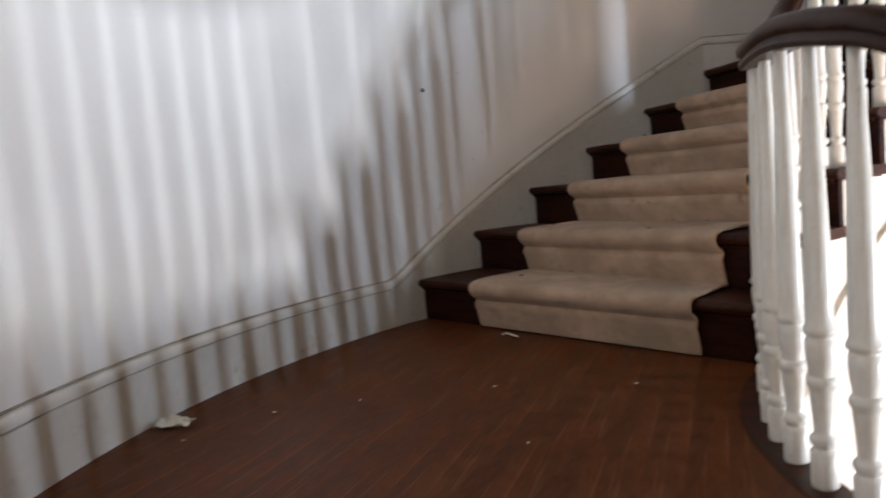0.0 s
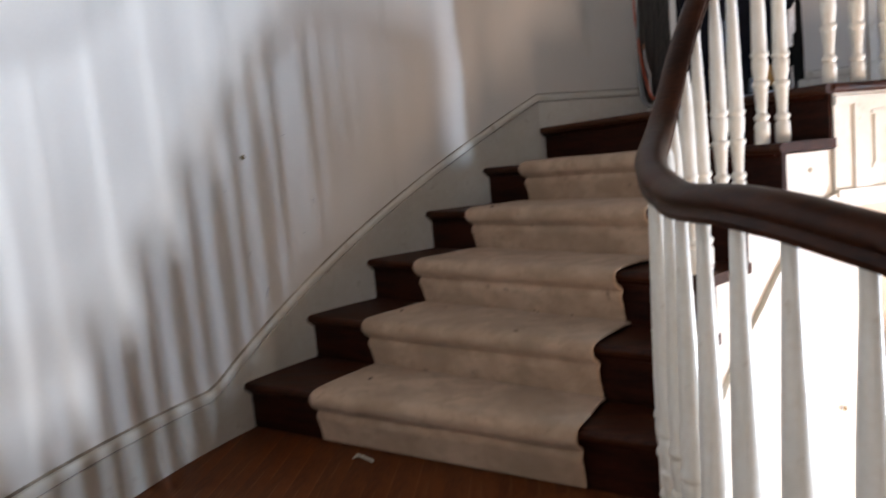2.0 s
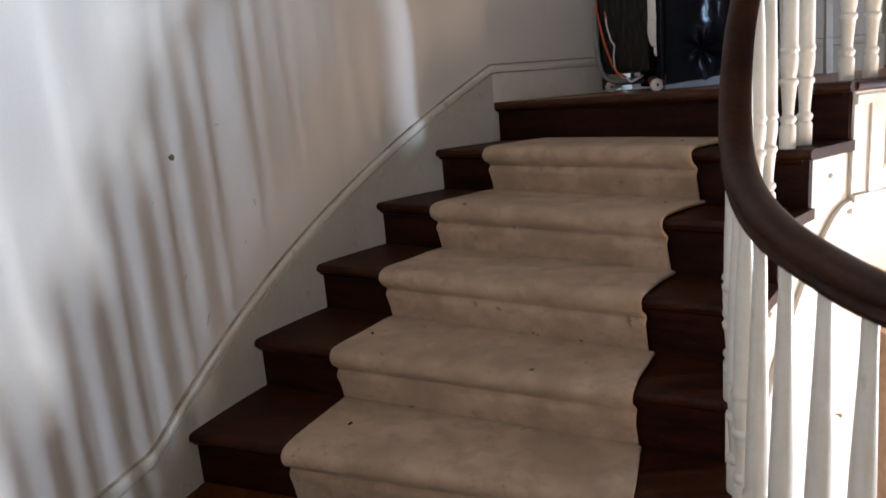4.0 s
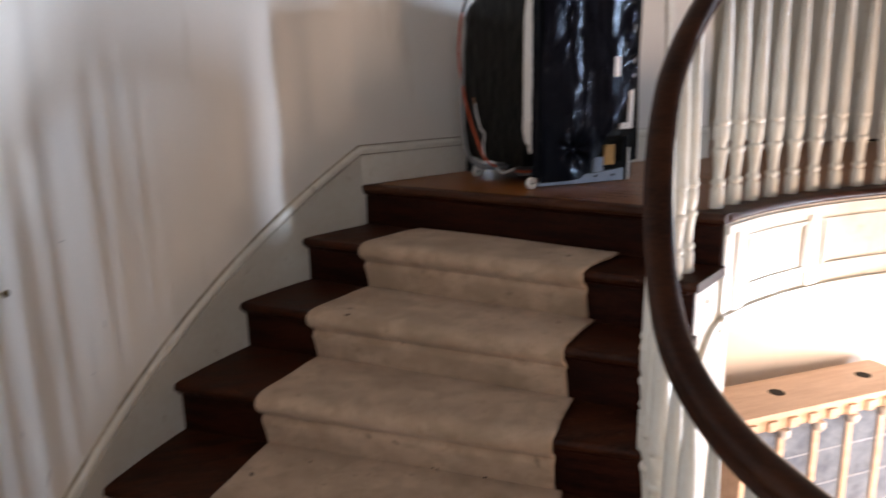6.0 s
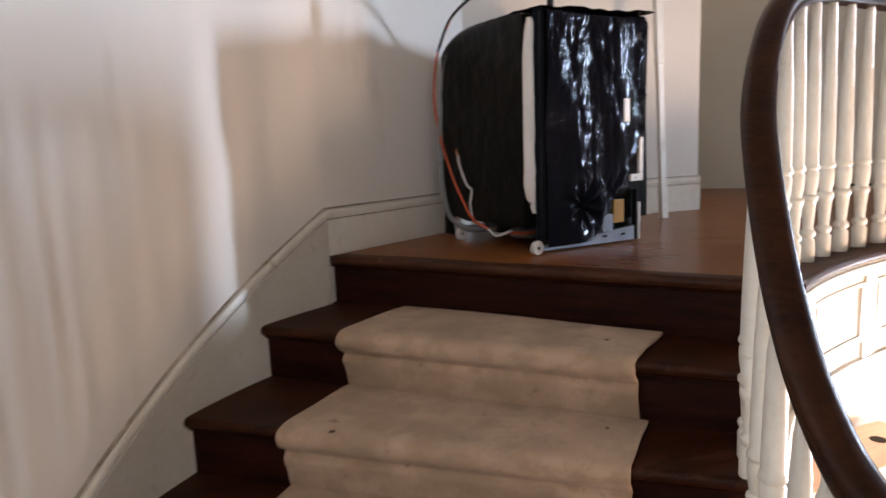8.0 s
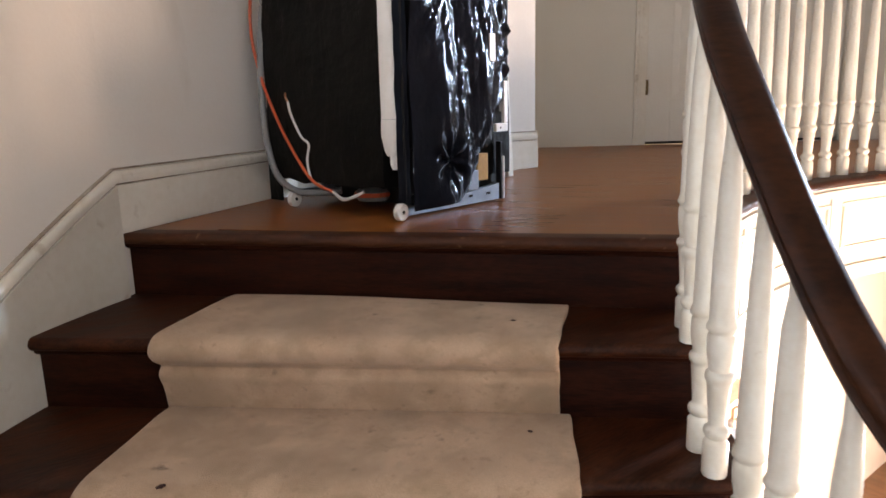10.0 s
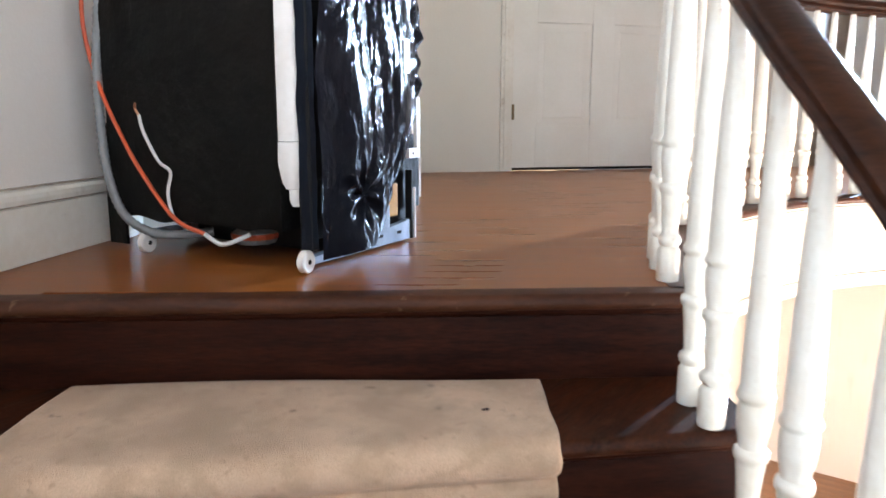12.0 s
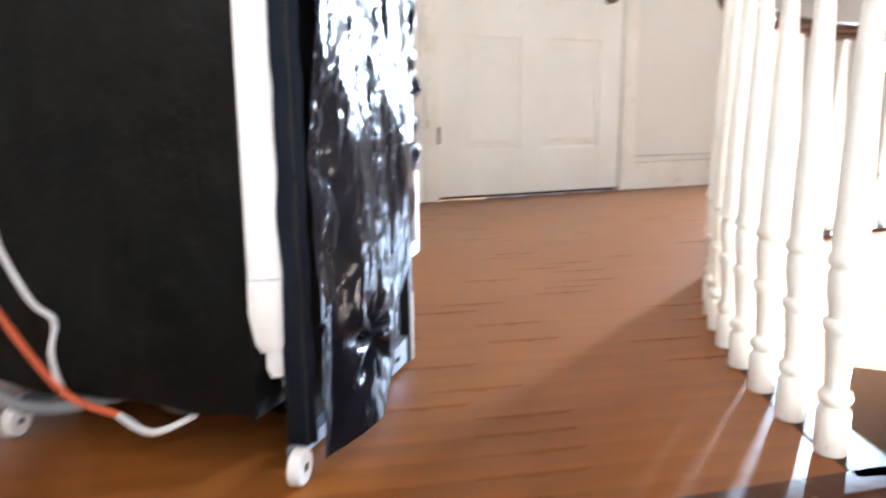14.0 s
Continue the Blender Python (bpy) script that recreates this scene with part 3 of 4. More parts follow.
def rail_z(a):
    """Height of the handrail's underside along the well, eased between its knots."""
    return sum(float(np.interp(a + d, RAIL_A, RAIL_Z)) for d in (-4, -2.5, -1, 1, 2.5, 4)) / 6


def inset(a):
    """How far the balusters and the rail stand in from the well's edge."""
    return float(np.interp(a, (-40, 125, 142, 152, 160, 176, 183, 200), (0.06, 0.06, 0.062, 0.048, 0.032, 0.009, -0.006, 0.016)))


balustrade = thing("balustrade", "white turned balusters under a dark-stained curved wooden handrail", "balustrade")
RAIL = [(-0.030, 0.0), (0.030, 0.0), (0.033, 0.010), (0.028, 0.018), (0.028, 0.024), (0.036, 0.032), (0.037, 0.042), (0.031, 0.054), (0.017, 0.062), (0.0, 0.064),
        (-0.017, 0.062), (-0.031, 0.054), (-0.037, 0.042), (-0.036, 0.032), (-0.028, 0.024), (-0.028, 0.018), (-0.033, 0.010)]
bm = bmesh.new()
rings = []
for a in spread(285, -40, 330):
    rings.append([oval(a, inset(a) + u) + Vector((0, 0, rail_z(a) + w)) for u, w in RAIL])
loft(bm, rings)
part("handrail", bm, M_RAIL, balustrade, "dark-stained moulded handrail", smooth=40)

_bal = {}


def baluster(length):
    key = round(length / 0.01)
    if key not in _bal:
        L = key * 0.01
        prof = [(0, 0.024), (0.004, 0.0255), (0.066, 0.0255), (0.072, 0.022), (0.076, 0.019), (0.082, 0.024), (0.090, 0.0265), (0.097, 0.024), (0.101, 0.0185), (0.108, 0.0175),
                (0.15, 0.0205), (0.182, 0.0235), (0.188, 0.0235), (0.192, 0.0275), (0.200, 0.029), (0.207, 0.0275), (0.211, 0.022), (0.220, 0.0225), (0.240, 0.0265), (0.262, 0.028), (0.278, 0.0275),
                (0.282, 0.025), (0.286, 0.025), (0.290, 0.0295), (0.296, 0.0305), (0.302, 0.0285), (0.308, 0.0255), (0.34, 0.0254), (0.42, 0.0244), (0.55, 0.0208), (L - 0.06, 0.0138), (L + 0.012, 0.0128)]
        bm = lathe([(z, r * 0.94) for z, r in prof], 16)
        _bal[key] = finish(bm, "baluster", M_BAL, 50)
    return _bal[key]


def put_baluster(a, z):
    ob = new("baluster", baluster(rail_z(a) - z))
    ob.parent = balustrade
    p = oval(a, inset(a))
    ob.matrix_basis = pose(p.x, p.y, z, 0, 0, random.uniform(0, 360))


for k in range(1, 6):
    for f in (0.10, 0.53):
        put_baluster(169.5 - 8.15 * (k - 1 + f), k * H)
a = 125.1
while a > -38:
    put_baluster(a, Z6)
    a -= 4.0
for a in spread(173.0, 216.5, 10):
    put_baluster(a, 0.0)
for k in range(0, -8, -1):
    for f in (0.2, 0.7):
        put_baluster(219 - 8.15 * (k - f), (k - 1) * H)


# ---- panelled door ----
def hall_door():
    d = thing("door_1", "white painted panelled door in a cream casing, closed", "door")
    d["kind"] = "structure"
    # local x along the wall from the hinge, y into the wall, z up
    m = Matrix(((DIR.x, -DIR.y, 0, DOOR_L.x), (DIR.y, DIR.x, 0, DOOR_L.y), (0, 0, 1, Z6), (0, 0, 0, 1)))
    W, Ht, t = DOOR_W, 2.04, 0.04
    xs = [0.005, 0.17, 0.565, 0.72, 1.155, W - 0.005]
    zs = [0.02, 0.30, 0.97, 1.12, 1.90, Ht]
    leaf = part("leaf", solid((0.006, 0.018, 0.022), (W - 0.006, 0.045, Ht), m=m), M_DOOR, d)
    for a, b in ((0, 1), (2, 3), (4, 5)):
        part("stile", solid((xs[a], 0.004, zs[0]), (xs[b], 0.0175, zs[-1]), 0.002, m), M_DOOR, leaf)
    for a, b in ((0, 1), (2, 3), (4, 5)):
        for x0, x1 in ((xs[1], xs[2]), (xs[3], xs[4])):
            part("rail", solid((x0 + 0.0005, 0.004, zs[a]), (x1 - 0.0005, 0.0175, zs[b]), 0.002, m), M_DOOR, leaf)
    for x0, x1 in ((xs[1], xs[2]), (xs[3], xs[4])):
        for z0, z1 in ((zs[1], zs[2]), (zs[3], zs[4])):
            bm = bmesh.new()
            loft(bm, [[m @ Vector(p) for p in ((x0 + i, y, z0 + i), (x1 - i, y, z0 + i), (x1 - i, y, z1 - i), (x0 + i, y, z1 - i))] for i, y in ((0.012, 0.0178), (0.05, 0.012), (0.055, 0.009))])
            part("raised_panel", bm, M_DOOR, leaf)
    for x0, x1 in ((-0.085, 0.0), (W, W + 0.11)):
        part("casing", solid((x0, -0.02, 0.0), (x1, 0.0, Ht + 0.14), 0.004, m), M_TRIM, d)
        part("casing_bead", solid((x0 + 0.02, -0.028, 0.0), (x0 + 0.04, -0.018, Ht + 0.12), 0.003, m), M_TRIM, d)
    part("casing", solid((0.0, -0.02, Ht + 0.02), (W, 0.0, Ht + 0.14), 0.004, m), M_TRIM, d)
    part("stop", solid((0.0, 0.05, 0.0), (W, 0.16, Ht + 0.04), 0, m), M_DARK, d)
    for z in (0.34, 1.75):
        part("hinge", lathe([(0, 0.009), (0.1, 0.009)], 8), M_BRASS, d).matrix_basis = m @ Matrix.Translation((0.0, -0.022, z))
    k = part("knob", lathe([(0, 0.026), (0.006, 0.026), (0.01, 0.011), (0.035, 0.011), (0.042, 0.022), (0.055, 0.027), (0.068, 0.02), (0.072, 0.004)], 14), M_BRASS, d, smooth=40)
    k.matrix_basis = m @ Matrix.Translation((W - 0.12, 0.002, 1.22)) @ pose(0, 0, 0, 90, 0, 0)


hall_door()

# ---- dishwasher on the upper landing ----
def dishwasher():
    d = thing("dishwasher", "uninstalled dishwasher wrapped in torn black plastic standing on the landing", "dishwasher", (2.165, 5.035, Z6), 6.6)
    # local x along the front, y to the back, z up
    W, D, TOP = 0.56, 0.60, 0.845

    # insulated tub side with a rounded top rear
    bm = bmesh.new()
    rings = []
    vs, ts = (0.026, 0.032, 0.12, 0.22, 0.32, 0.40, 0.47, 0.53, 0.565, 0.58, 0.588), (0.838, 0.845, 0.85, 0.852, 0.852, 0.848, 0.838, 0.82, 0.80, 0.785, 0.77)
    for i in range(44):
        v = 0.026 + 0.562 * i / 43
        top = float(np.interp(v, vs, ts))
        low = 0.090 + 0.014 * noise.noise(Vector((v * 11, 4, 0)))
        ring = [Vector((u, v, top + 0.012 * math.sin(math.pi * u / W))) for u in spread(-0.024, W, 12)]
        zs = spread(top, low, 40)
        right = [Vector((W + 0.004 * math.sin(9 * z + 4 * v), v, z)) for z in zs[1:]]
        left = []
        for z in zs[:0:-1]:
            puff = 0.010 * math.sin(math.pi * min(1, (z - low) / max(0.05, top - low)))
            wrinkle = 0.005 * abs(noise.noise(Vector((v * 10 + z * 6, z * 5 - v * 3, 1)))) + 0.0035 * abs(noise.noise(Vector((v * 26 - z * 12, z * 11, 5))))
            left.append(Vector((-0.022 - 0.018 * v / 0.58 - 0.6 * puff - wrinkle, v, z)))
        rings.append(ring + right + left)
    loft(bm, rings)
    part("tub", bm, M_BLACK, d, "matt black insulation blanket", smooth=60)
    # rear corner flap hanging to the floor
    part("rear_flap", prism([(-0.012, 0.59), (-0.004, 0.59), (-0.004, 0.66), (-0.012, 0.66)], 0.01, 0.33), M_BLACK, d)
    part("rear_frame", solid((-0.012, 0.592, 0.33), (0.01, 0.600, 0.78), 0.002), M_WHITEP, d, "white rear frame edge")
    # pale tub flange between blanket and door
    def flange(rows):
        bm = bmesh.new()
        sec = ((-0.027, 0.025), (-0.023, 0.008), (-0.006, -0.012), (0.014, -0.021), (0.03, -0.005), (0.0, 0.04))
        loft(bm, [[Vector((x * k + s, 0.004 + (y - 0.004) * k, z)) for x, y in sec] for z, k, s in rows])
        return bm
    part("tub_flange", flange([(0.292, 1, 0), (0.45, 1, 0), (0.70, 0.95, 0), (0.79, 0.6, -0.004), (0.825, 0.25, -0.008)]), M_WHITEP, d, "white enamelled tub edge", smooth=50)
    part("sump_skirt", flange([(0.185, 0.75, 0.008), (0.20, 0.9, 0.004), (0.245, 1.05, -0.001), (0.2905, 1.02, 0)]), M_WHITEP, d, "white plastic sump edge", smooth=50)
    part("sump_foil", flange([(0.145, 0.45, 0.012), (0.16, 0.6, 0.010), (0.184, 0.6, 0.010)]), M_WHITEP, d, smooth=50)
    part("valve", solid((0.006, -0.016, 0.13), (0.03, 0.0, 0.18), 0.003), material("pale_blue_plastic", (0.35, 0.55, 0.65), 0.4), d, "pale blue plastic valve")
    # black block added to deepen the shade under the tub, with the pump
    part("under_tray", solid((0.15, 0.03, 0.012), (W - 0.02, 0.56, 0.11), 0.01), M_BLKP, d)
    part("pump", lathe([(0, 0.05), (0.01, 0.06), (0.03, 0.06), (0.04, 0.045)], 16), M_GREY, d, "grey and red pump housing").matrix_basis = pose(0.13, 0.26, 0.022)
    part("pump_ring", lathe([(0, 0.062), (0.008, 0.064), (0.014, 0.062)], 16), M_RED, d).matrix_basis = pose(0.13, 0.26, 0.036)

    before = set(d.children)
    # door under crumpled film
    part("door_panel", solid((0.022, -0.028, 0.205), (0.455, 0.004, 0.835), 0.006), M_BLKP, d)
    part("door_skirt", solid((0.022, -0.026, 0.07), (0.28, 0.002, 0.2045), 0.003), M_BLKP, d)
    part("door_edge", solid((0.004, -0.030, 0.045), (0.020, 0.004, 0.840), 0.003), M_BLKP, d)
    bm = bmesh.new()
    nu, nv = 110, 190
    rnd = random.Random(11)
    seeds = np.array([(rnd.uniform(-0.02, 0.54), rnd.uniform(0.0, 0.88), rnd.uniform(-0.6, 0.6), rnd.uniform(-0.14, 0.28), rnd.uniform(0, 0.012)) for _ in range(125)])

    def pucker(x, z):
        """Pillowed patches of stretched film that meet in sharp creases."""
        dx, dz = x - seeds[:, 0], z - seeds[:, 1]
        return float(np.min(seeds[:, 4] + seeds[:, 2] * dx * 0.6 + seeds[:, 3] * dz * 0.6 + 3.6 * dx * dx + 0.9 * dz * dz))

    rows = []
    for j in range(nv):
        w = j / (nv - 1)
        row = []
        for i in range(nu):
            u = i / (nu - 1)
            cut = min(max((u - 0.46) / 0.54, 0), 1)
            low = 0.026 + 0.02 * u + 0.27 * cut ** 1.5
            z = low + (0.86 - low) * w
            wide = 0.496 - 0.10 * max(0, 0.17 - w) / 0.17 + 0.012 * noise.noise(Vector((0, 0, z * 17)))
            if w < 0.45:
                wide += 0.018 * noise.noise(Vector((3, 0, z * 31)))
            x = 0.010 + wide * u
            mask = min(max(0.5 + 1.6 * noise.noise(Vector((x * 5, z * 4.3, 6.4))), 0), 1)
            fold = 0.5 + 0.9 * noise.noise(Vector((x * 7 + 0.6 * z, z * 2.2, 1.7)))
            crumple = noise.noise(Vector((x * 15 + z * 5, z * 8, 4.2)))
            crease = abs(noise.noise(Vector((x * 24 - z * 11, z * 14, 8.1))))
            drape = abs(noise.noise(Vector((x * 19, z * 2.4, 3.3))))
            y = -0.050 - 0.020 * fold + 0.6 * pucker(x, z) - 0.005 * drape - mask * (0.002 * crumple + 0.004 * crease) - 0.02 * math.sin(math.pi * u) * (1 - w)
            fine = abs(noise.noise(Vector((x * 48 + z * 20, z * 30 - x * 9, 2.9))))
            y -= mask * 0.0018 * fine
            pinch = math.exp(-(((x - 0.17) / 0.07) ** 2 + ((z - 0.16) / 0.07) ** 2))
            ang = math.atan2(z - 0.16, x - 0.17)
            y += pinch * (0.022 + 0.012 * math.sin(7 * ang))
            edge = max(0, u - 0.86) / 0.14
            y += edge * 0.025 * noise.noise(Vector((u * 9, z * 22, 2)))
            if w > 0.97:
                y += (w - 0.97) / 0.03 * 0.05
            row.append(Vector((x, y, z)))
        rows.append(row)
    loft(bm, rows, closed=False, caps=False)
    part("plastic_film", bm, M_FILM, d, "crumpled glossy black plastic film", smooth=75)
    # film folded over the left door edge and over the top
    bm = bmesh.new()
    rows = []
    for j in range(60):
        z = 0.05 + 0.80 * j / 59
        rows.append([Vector((0.012 - 0.016 * t - 0.004 * abs(noise.noise(Vector((t * 3, z * 20, 5)))), -0.040 + 0.034 * t + 0.006 * noise.noise(Vector((t, z * 12, 9))), z)) for t in (0, 0.35, 0.7, 1.0)])
    loft(bm, rows, closed=False, caps=False)
    part("film_edge", bm, M_FILM, d, smooth=75)
    bm = bmesh.new()
    rows = []
    for j in range(24):
        v = -0.045 + 0.42 * j / 23
        rows.append([Vector((0.0 + (W - 0.03) * i / 30, v, 0.858 + 0.008 * noise.noise(Vector((i * 0.35, v * 14, 0))) - (0.012 if v > 0.3 else 0))) for i in range(31)])
    loft(bm, rows, closed=False, caps=False)
    part("film_top", bm, M_FILM, d, smooth=75)
    # base rails, wheels, brackets
    bm = bmesh.new()
    loft(bm, [[Vector(p) for p in ((x0, y, z0), (x0, y + 0.02, z0), (x0, y + 0.02, z1), (x0, y, z1))] for x0, y, z0, z1 in ((0.03, -0.052, 0.004, 0.020), (0.22, -0.05, 0.004, 0.036), (0.43, -0.048, 0.006, 0.055), (0.475, -0.046, 0.006, 0.060))])
    part("base_rail", bm, M_STEEL, d, "bare galvanised steel base rail")
    for x in (0.2, 0.31, 0.40):
        part("rail_hole", solid((x, -0.0535, 0.028), (x + 0.018, -0.0515, 0.036)), M_DARK, d)
    part("base_rail", solid((0.0, 0.50, 0.03), (0.50, 0.515, 0.055)), M_STEEL, d)
    part("side_bracket", solid((0.478, -0.05, 0.004), (0.486, -0.028, 0.20), 0.002), M_BLKP, d)
    part("side_bracket", solid((0.490, -0.052, 0.004), (0.498, -0.032, 0.15), 0.002), M_WHITEP, d)
    part("axle_strut", solid((0.06, 0.44, 0.03), (0.075, 0.455, 0.12)), M_GREY, d)
    for x, y in ((-0.019, -0.036), (-0.030, 0.486)):
        w = part("wheel", lathe([(-0.010, 0.012), (-0.010, 0.023), (-0.007, 0.026), (0.007, 0.026), (0.010, 0.023), (0.010, 0.012), (0.006, 0.010), (-0.006, 0.010)], 22), M_WHITEP, d, "small white plastic wheel", smooth=40)
        w.matrix_basis = pose(x, y, 0.026, 0, 90, 98)
        h = part("axle", lathe([(-0.0112, 0.006), (0.0112, 0.006)], 10), M_DARK, w)
    # white latch bracket and the post beside it
    bm = solid((0.43, -0.062, 0.235), (0.50, -0.050, 0.262), 0.003)
    box(bm, (0.478, -0.062, 0.2625), (0.50, -0.050, 0.40), 0.003)
    part("latch_bracket", bm, M_WHITEP, d, "white plastic latch bracket")
    part("bracket_hole", solid((0.452, -0.0635, 0.245), (0.458, -0.0615, 0.251)), M_DARK, d)
    part("label_patch", solid((0.375, -0.078, 0.46), (0.405, -0.072, 0.545), 0.002), M_WHITEP, d, "white patch showing through torn film")
    part("door_post", solid((0.515, -0.03, 0.30), (0.53, 0.0, 0.84), 0.003), M_WHITEP, d)
    part("foam_block", solid((0.375, -0.035, 0.075), (0.43, -0.008, 0.165), 0.004), M_AMBER, d, "amber foam packing")
    part("terminal_box", solid((0.30, -0.06, 0.05), (0.352, -0.045, 0.115), 0.003), M_STEEL, d)

    for ob in set(d.children) - before:
        kind = ob.name.split(".")[0]
        if kind in ("door_panel", "door_skirt", "door_edge", "plastic_film", "film_edge", "latch_bracket", "bracket_hole", "label_patch", "door_post"):
            ob.matrix_basis = pose(-0.004, -0.010, 0, 0, 0, 6.0) @ ob.matrix_basis
        elif kind in ("side_bracket", "foam_block", "terminal_box", "rail_hole") or (kind == "base_rail" and ob.name == "base_rail"):
            ob.matrix_basis = pose(0.005, 0.05, 0) @ ob.matrix_basis

    # hose and cables
    part("drain_hose", tube([(0.16, 0.30, 0.868), (0.06, 0.42, 0.862), (-0.02, 0.52, 0.80), (-0.035, 0.58, 0.68), (-0.05, 0.60, 0.50), (-0.055, 0.60, 0.33), (-0.056, 0.585, 0.20), (-0.052, 0.54, 0.10), (-0.03, 0.47, 0.055), (0.0, 0.40, 0.05), (0.06, 0.34, 0.055)], 0.0115, 10, 0.11), M_GREY, d, "grey corrugated drain hose", smooth=60)
    part("cable_sheath", tube([(0.10, 0.34, 1.02), (0.03, 0.42, 0.98), (-0.03, 0.52, 0.90), (-0.05, 0.60, 0.78)], 0.0062, 8), M_BLKP, d, "dark grey cable sheath", smooth=60)
    part("supply_cable", tube([(-0.03, 0.52, 0.90), (-0.05, 0.60, 0.78), (-0.06, 0.63, 0.60), (-0.055, 0.60, 0.44), (-0.060, 0.515, 0.30), (-0.060, 0.43, 0.19), (-0.056, 0.34, 0.10), (-0.03, 0.27, 0.065)], 0.0055, 8), M_RED, d, "orange-red cable", smooth=60)
    part("supply_cable_end", tube([(-0.03, 0.27, 0.065), (-0.028, 0.225, 0.045), (-0.025, 0.19, 0.05), (0.0, 0.15, 0.07)], 0.0056, 8), M_WIRE, d, "white cable end", smooth=60)
    wl = part("loose_wire", tube([(-0.058, 0.445, 0.35), (-0.060, 0.43, 0.31), (-0.058, 0.385, 0.24), (-0.058, 0.345, 0.215), (-0.057, 0.36, 0.16), (-0.050, 0.35, 0.10), (-0.03, 0.325, 0.072)], 0.0042, 8), M_WIRE, d, "loose white wire with a bare end", smooth=60)
    part("bare_end", tube([(-0.058, 0.445, 0.35), (-0.056, 0.46, 0.365), (-0.060, 0.453, 0.378)], 0.0032, 6), M_COPPER, wl)
    # clutter on top
    part("strap", solid((0.10, 0.16, 0.866), (0.24, 0.19, 0.885), 0.004, pose(0, 0, 0, 0, 0, 6)), M_BLUE, d, "violet-blue plastic strap")
    part("strap_post", solid((0.205, 0.17, 0.86), (0.225, 0.19, 1.00), 0.003), M_BLKP, d)
    bm = bmesh.new()
    rows = [[Vector((0.22 + 0.16 * i / 12, 0.14 + 0.10 * j / 8, 0.872 + 0.05 * abs(noise.noise(Vector((i * 0.6, j * 0.6, 2)))))) for i in range(13)] for j in range(9)]
    loft(bm, rows, closed=False, caps=False)
    part("clear_bag", bm, M_CLEAR, d, "crumpled clear plastic bag", smooth=75)


dishwasher()

# loose white board standing by the wall
bm = solid((-0.019, -0.011, 0.0), (0.019, 0.011, 0.175), 0.002)
box(bm, (-0.018, -0.010, 0.178), (0.018, 0.010, 0.74), 0.002)
box(bm, (-0.022, -0.013, 0.7405), (0.022, 0.012, 1.04), 0.003)
board = tagged(new("trim_board", finish(bm, "trim_board", M_TRIM)), "narrow white painted trim board standing by the landing wall", "board")
board.matrix_world = pose(3.19, 5.60, Z6, -3.0, 0, 8)

# ---- cabinet in the lower hall ----
def cabinet():
    c = thing("china_cabinet", "oak cabinet with leaded glass doors and a dentil cornice", "cabinet", (3.30, 4.96, ZF), 4.5)
    L, Dp, Ht = 1.27, 0.36, -0.112 - ZF
    part("body", solid((0.02, 0.05, 0.0), (L - 0.03, Dp, Ht - 0.03)), M_OAK, c)
    top = part("top", solid((-0.03, 0.0, Ht - 0.03), (L, Dp, Ht), 0.004), M_OAK, c, "flat oak top with two dark holes")
    for x in (0.39, 1.02):
        part("hole", lathe([(0, 0.042), (0.002, 0.042)], 20), M_DARK, top).matrix_basis = pose(x, Dp * 0.55, Ht)
    part("cornice", solid((-0.012, 0.015, Ht - 0.10), (L - 0.012, 0.05, Ht - 0.0305), 0.006), M_OAK, c)
    for i in range(9):
        x = 0.02 + 0.135 * i
        part("dentil", solid((x, -0.002, Ht - 0.10), (x + 0.06, 0.0145, Ht - 0.045), 0.004), M_OAK, c)
    for i in range(6):
        x = 0.03 + 0.238 * i
        part("post", solid((x - 0.02, 0.02, 0.5), (x + 0.02, 0.0495, Ht - 0.1005), 0.004), M_OAK, c)
        cap = part("capital", lathe([(0, 0.018), (0.015, 0.03), (0.035, 0.034), (0.05, 0.028)], 12), M_WHITEP, c)
        cap.matrix_basis = pose(x, 0.012, Ht - 0.155)
    for i in range(5):
        x = 0.03 + 0.238 * i
        door = part("glass_door", solid((x + 0.021, 0.034, 0.55), (x + 0.217, 0.0495, Ht - 0.11)), M_LEAD, c, "bluish leaded glass pane")
        for z in spread(0.8, Ht - 0.3, 5):
            part("lead_bar", solid((x + 0.022, 0.0315, z), (x + 0.216, 0.0338, z + 0.008)), M_STEEL, door)
    part("base", solid((0.0, 0.02, 0.0), (L - 0.012, 0.0495, 0.5), 0.005), M_OAK, c)


cabinet()

# ---- small things on the lower landing ----
bm = bmesh.new()
rows = [[Vector((0.10 * (i / 8 - 0.5) * (1 + 0.4 * noise.noise(Vector((j, 0, 3)))), 0.055 * (j / 6 - 0.5) * (1 + 0.8 * noise.noise(Vector((i * 0.5, 1, 0)))), 0.006 + 0.035 * abs(noise.noise(Vector((i * 0.45, j * 0.5, 7)))))) for i in range(9)] for j in range(7)]
loft(bm, rows, closed=False, caps=False)
scrap = tagged(new("paper_scrap", finish(bm, "paper_scrap", M_PAPER)), "crumpled beige paper scrap on the floor by the baseboard", "litter")
scrap.modifiers.new("thickness", 'SOLIDIFY').thickness = 0.0015
scrap.matrix_world = pose(0.332, 2.581, 0.0, 0, 0, 20)
curl = tagged(new("plaster_sliver", finish(tube([(-0.04, 0.012, 0.006), (-0.015, 0.0, 0.008), (0.02, -0.004, 0.005), (0.045, -0.012, 0.004)], 0.004, 6), "plaster_sliver", M_PAPER, 60)), "curled pale plaster sliver on the wooden floor", "litter")
curl.matrix_world = pose(0.908, 3.738, 0.0, 0, 0, -20)
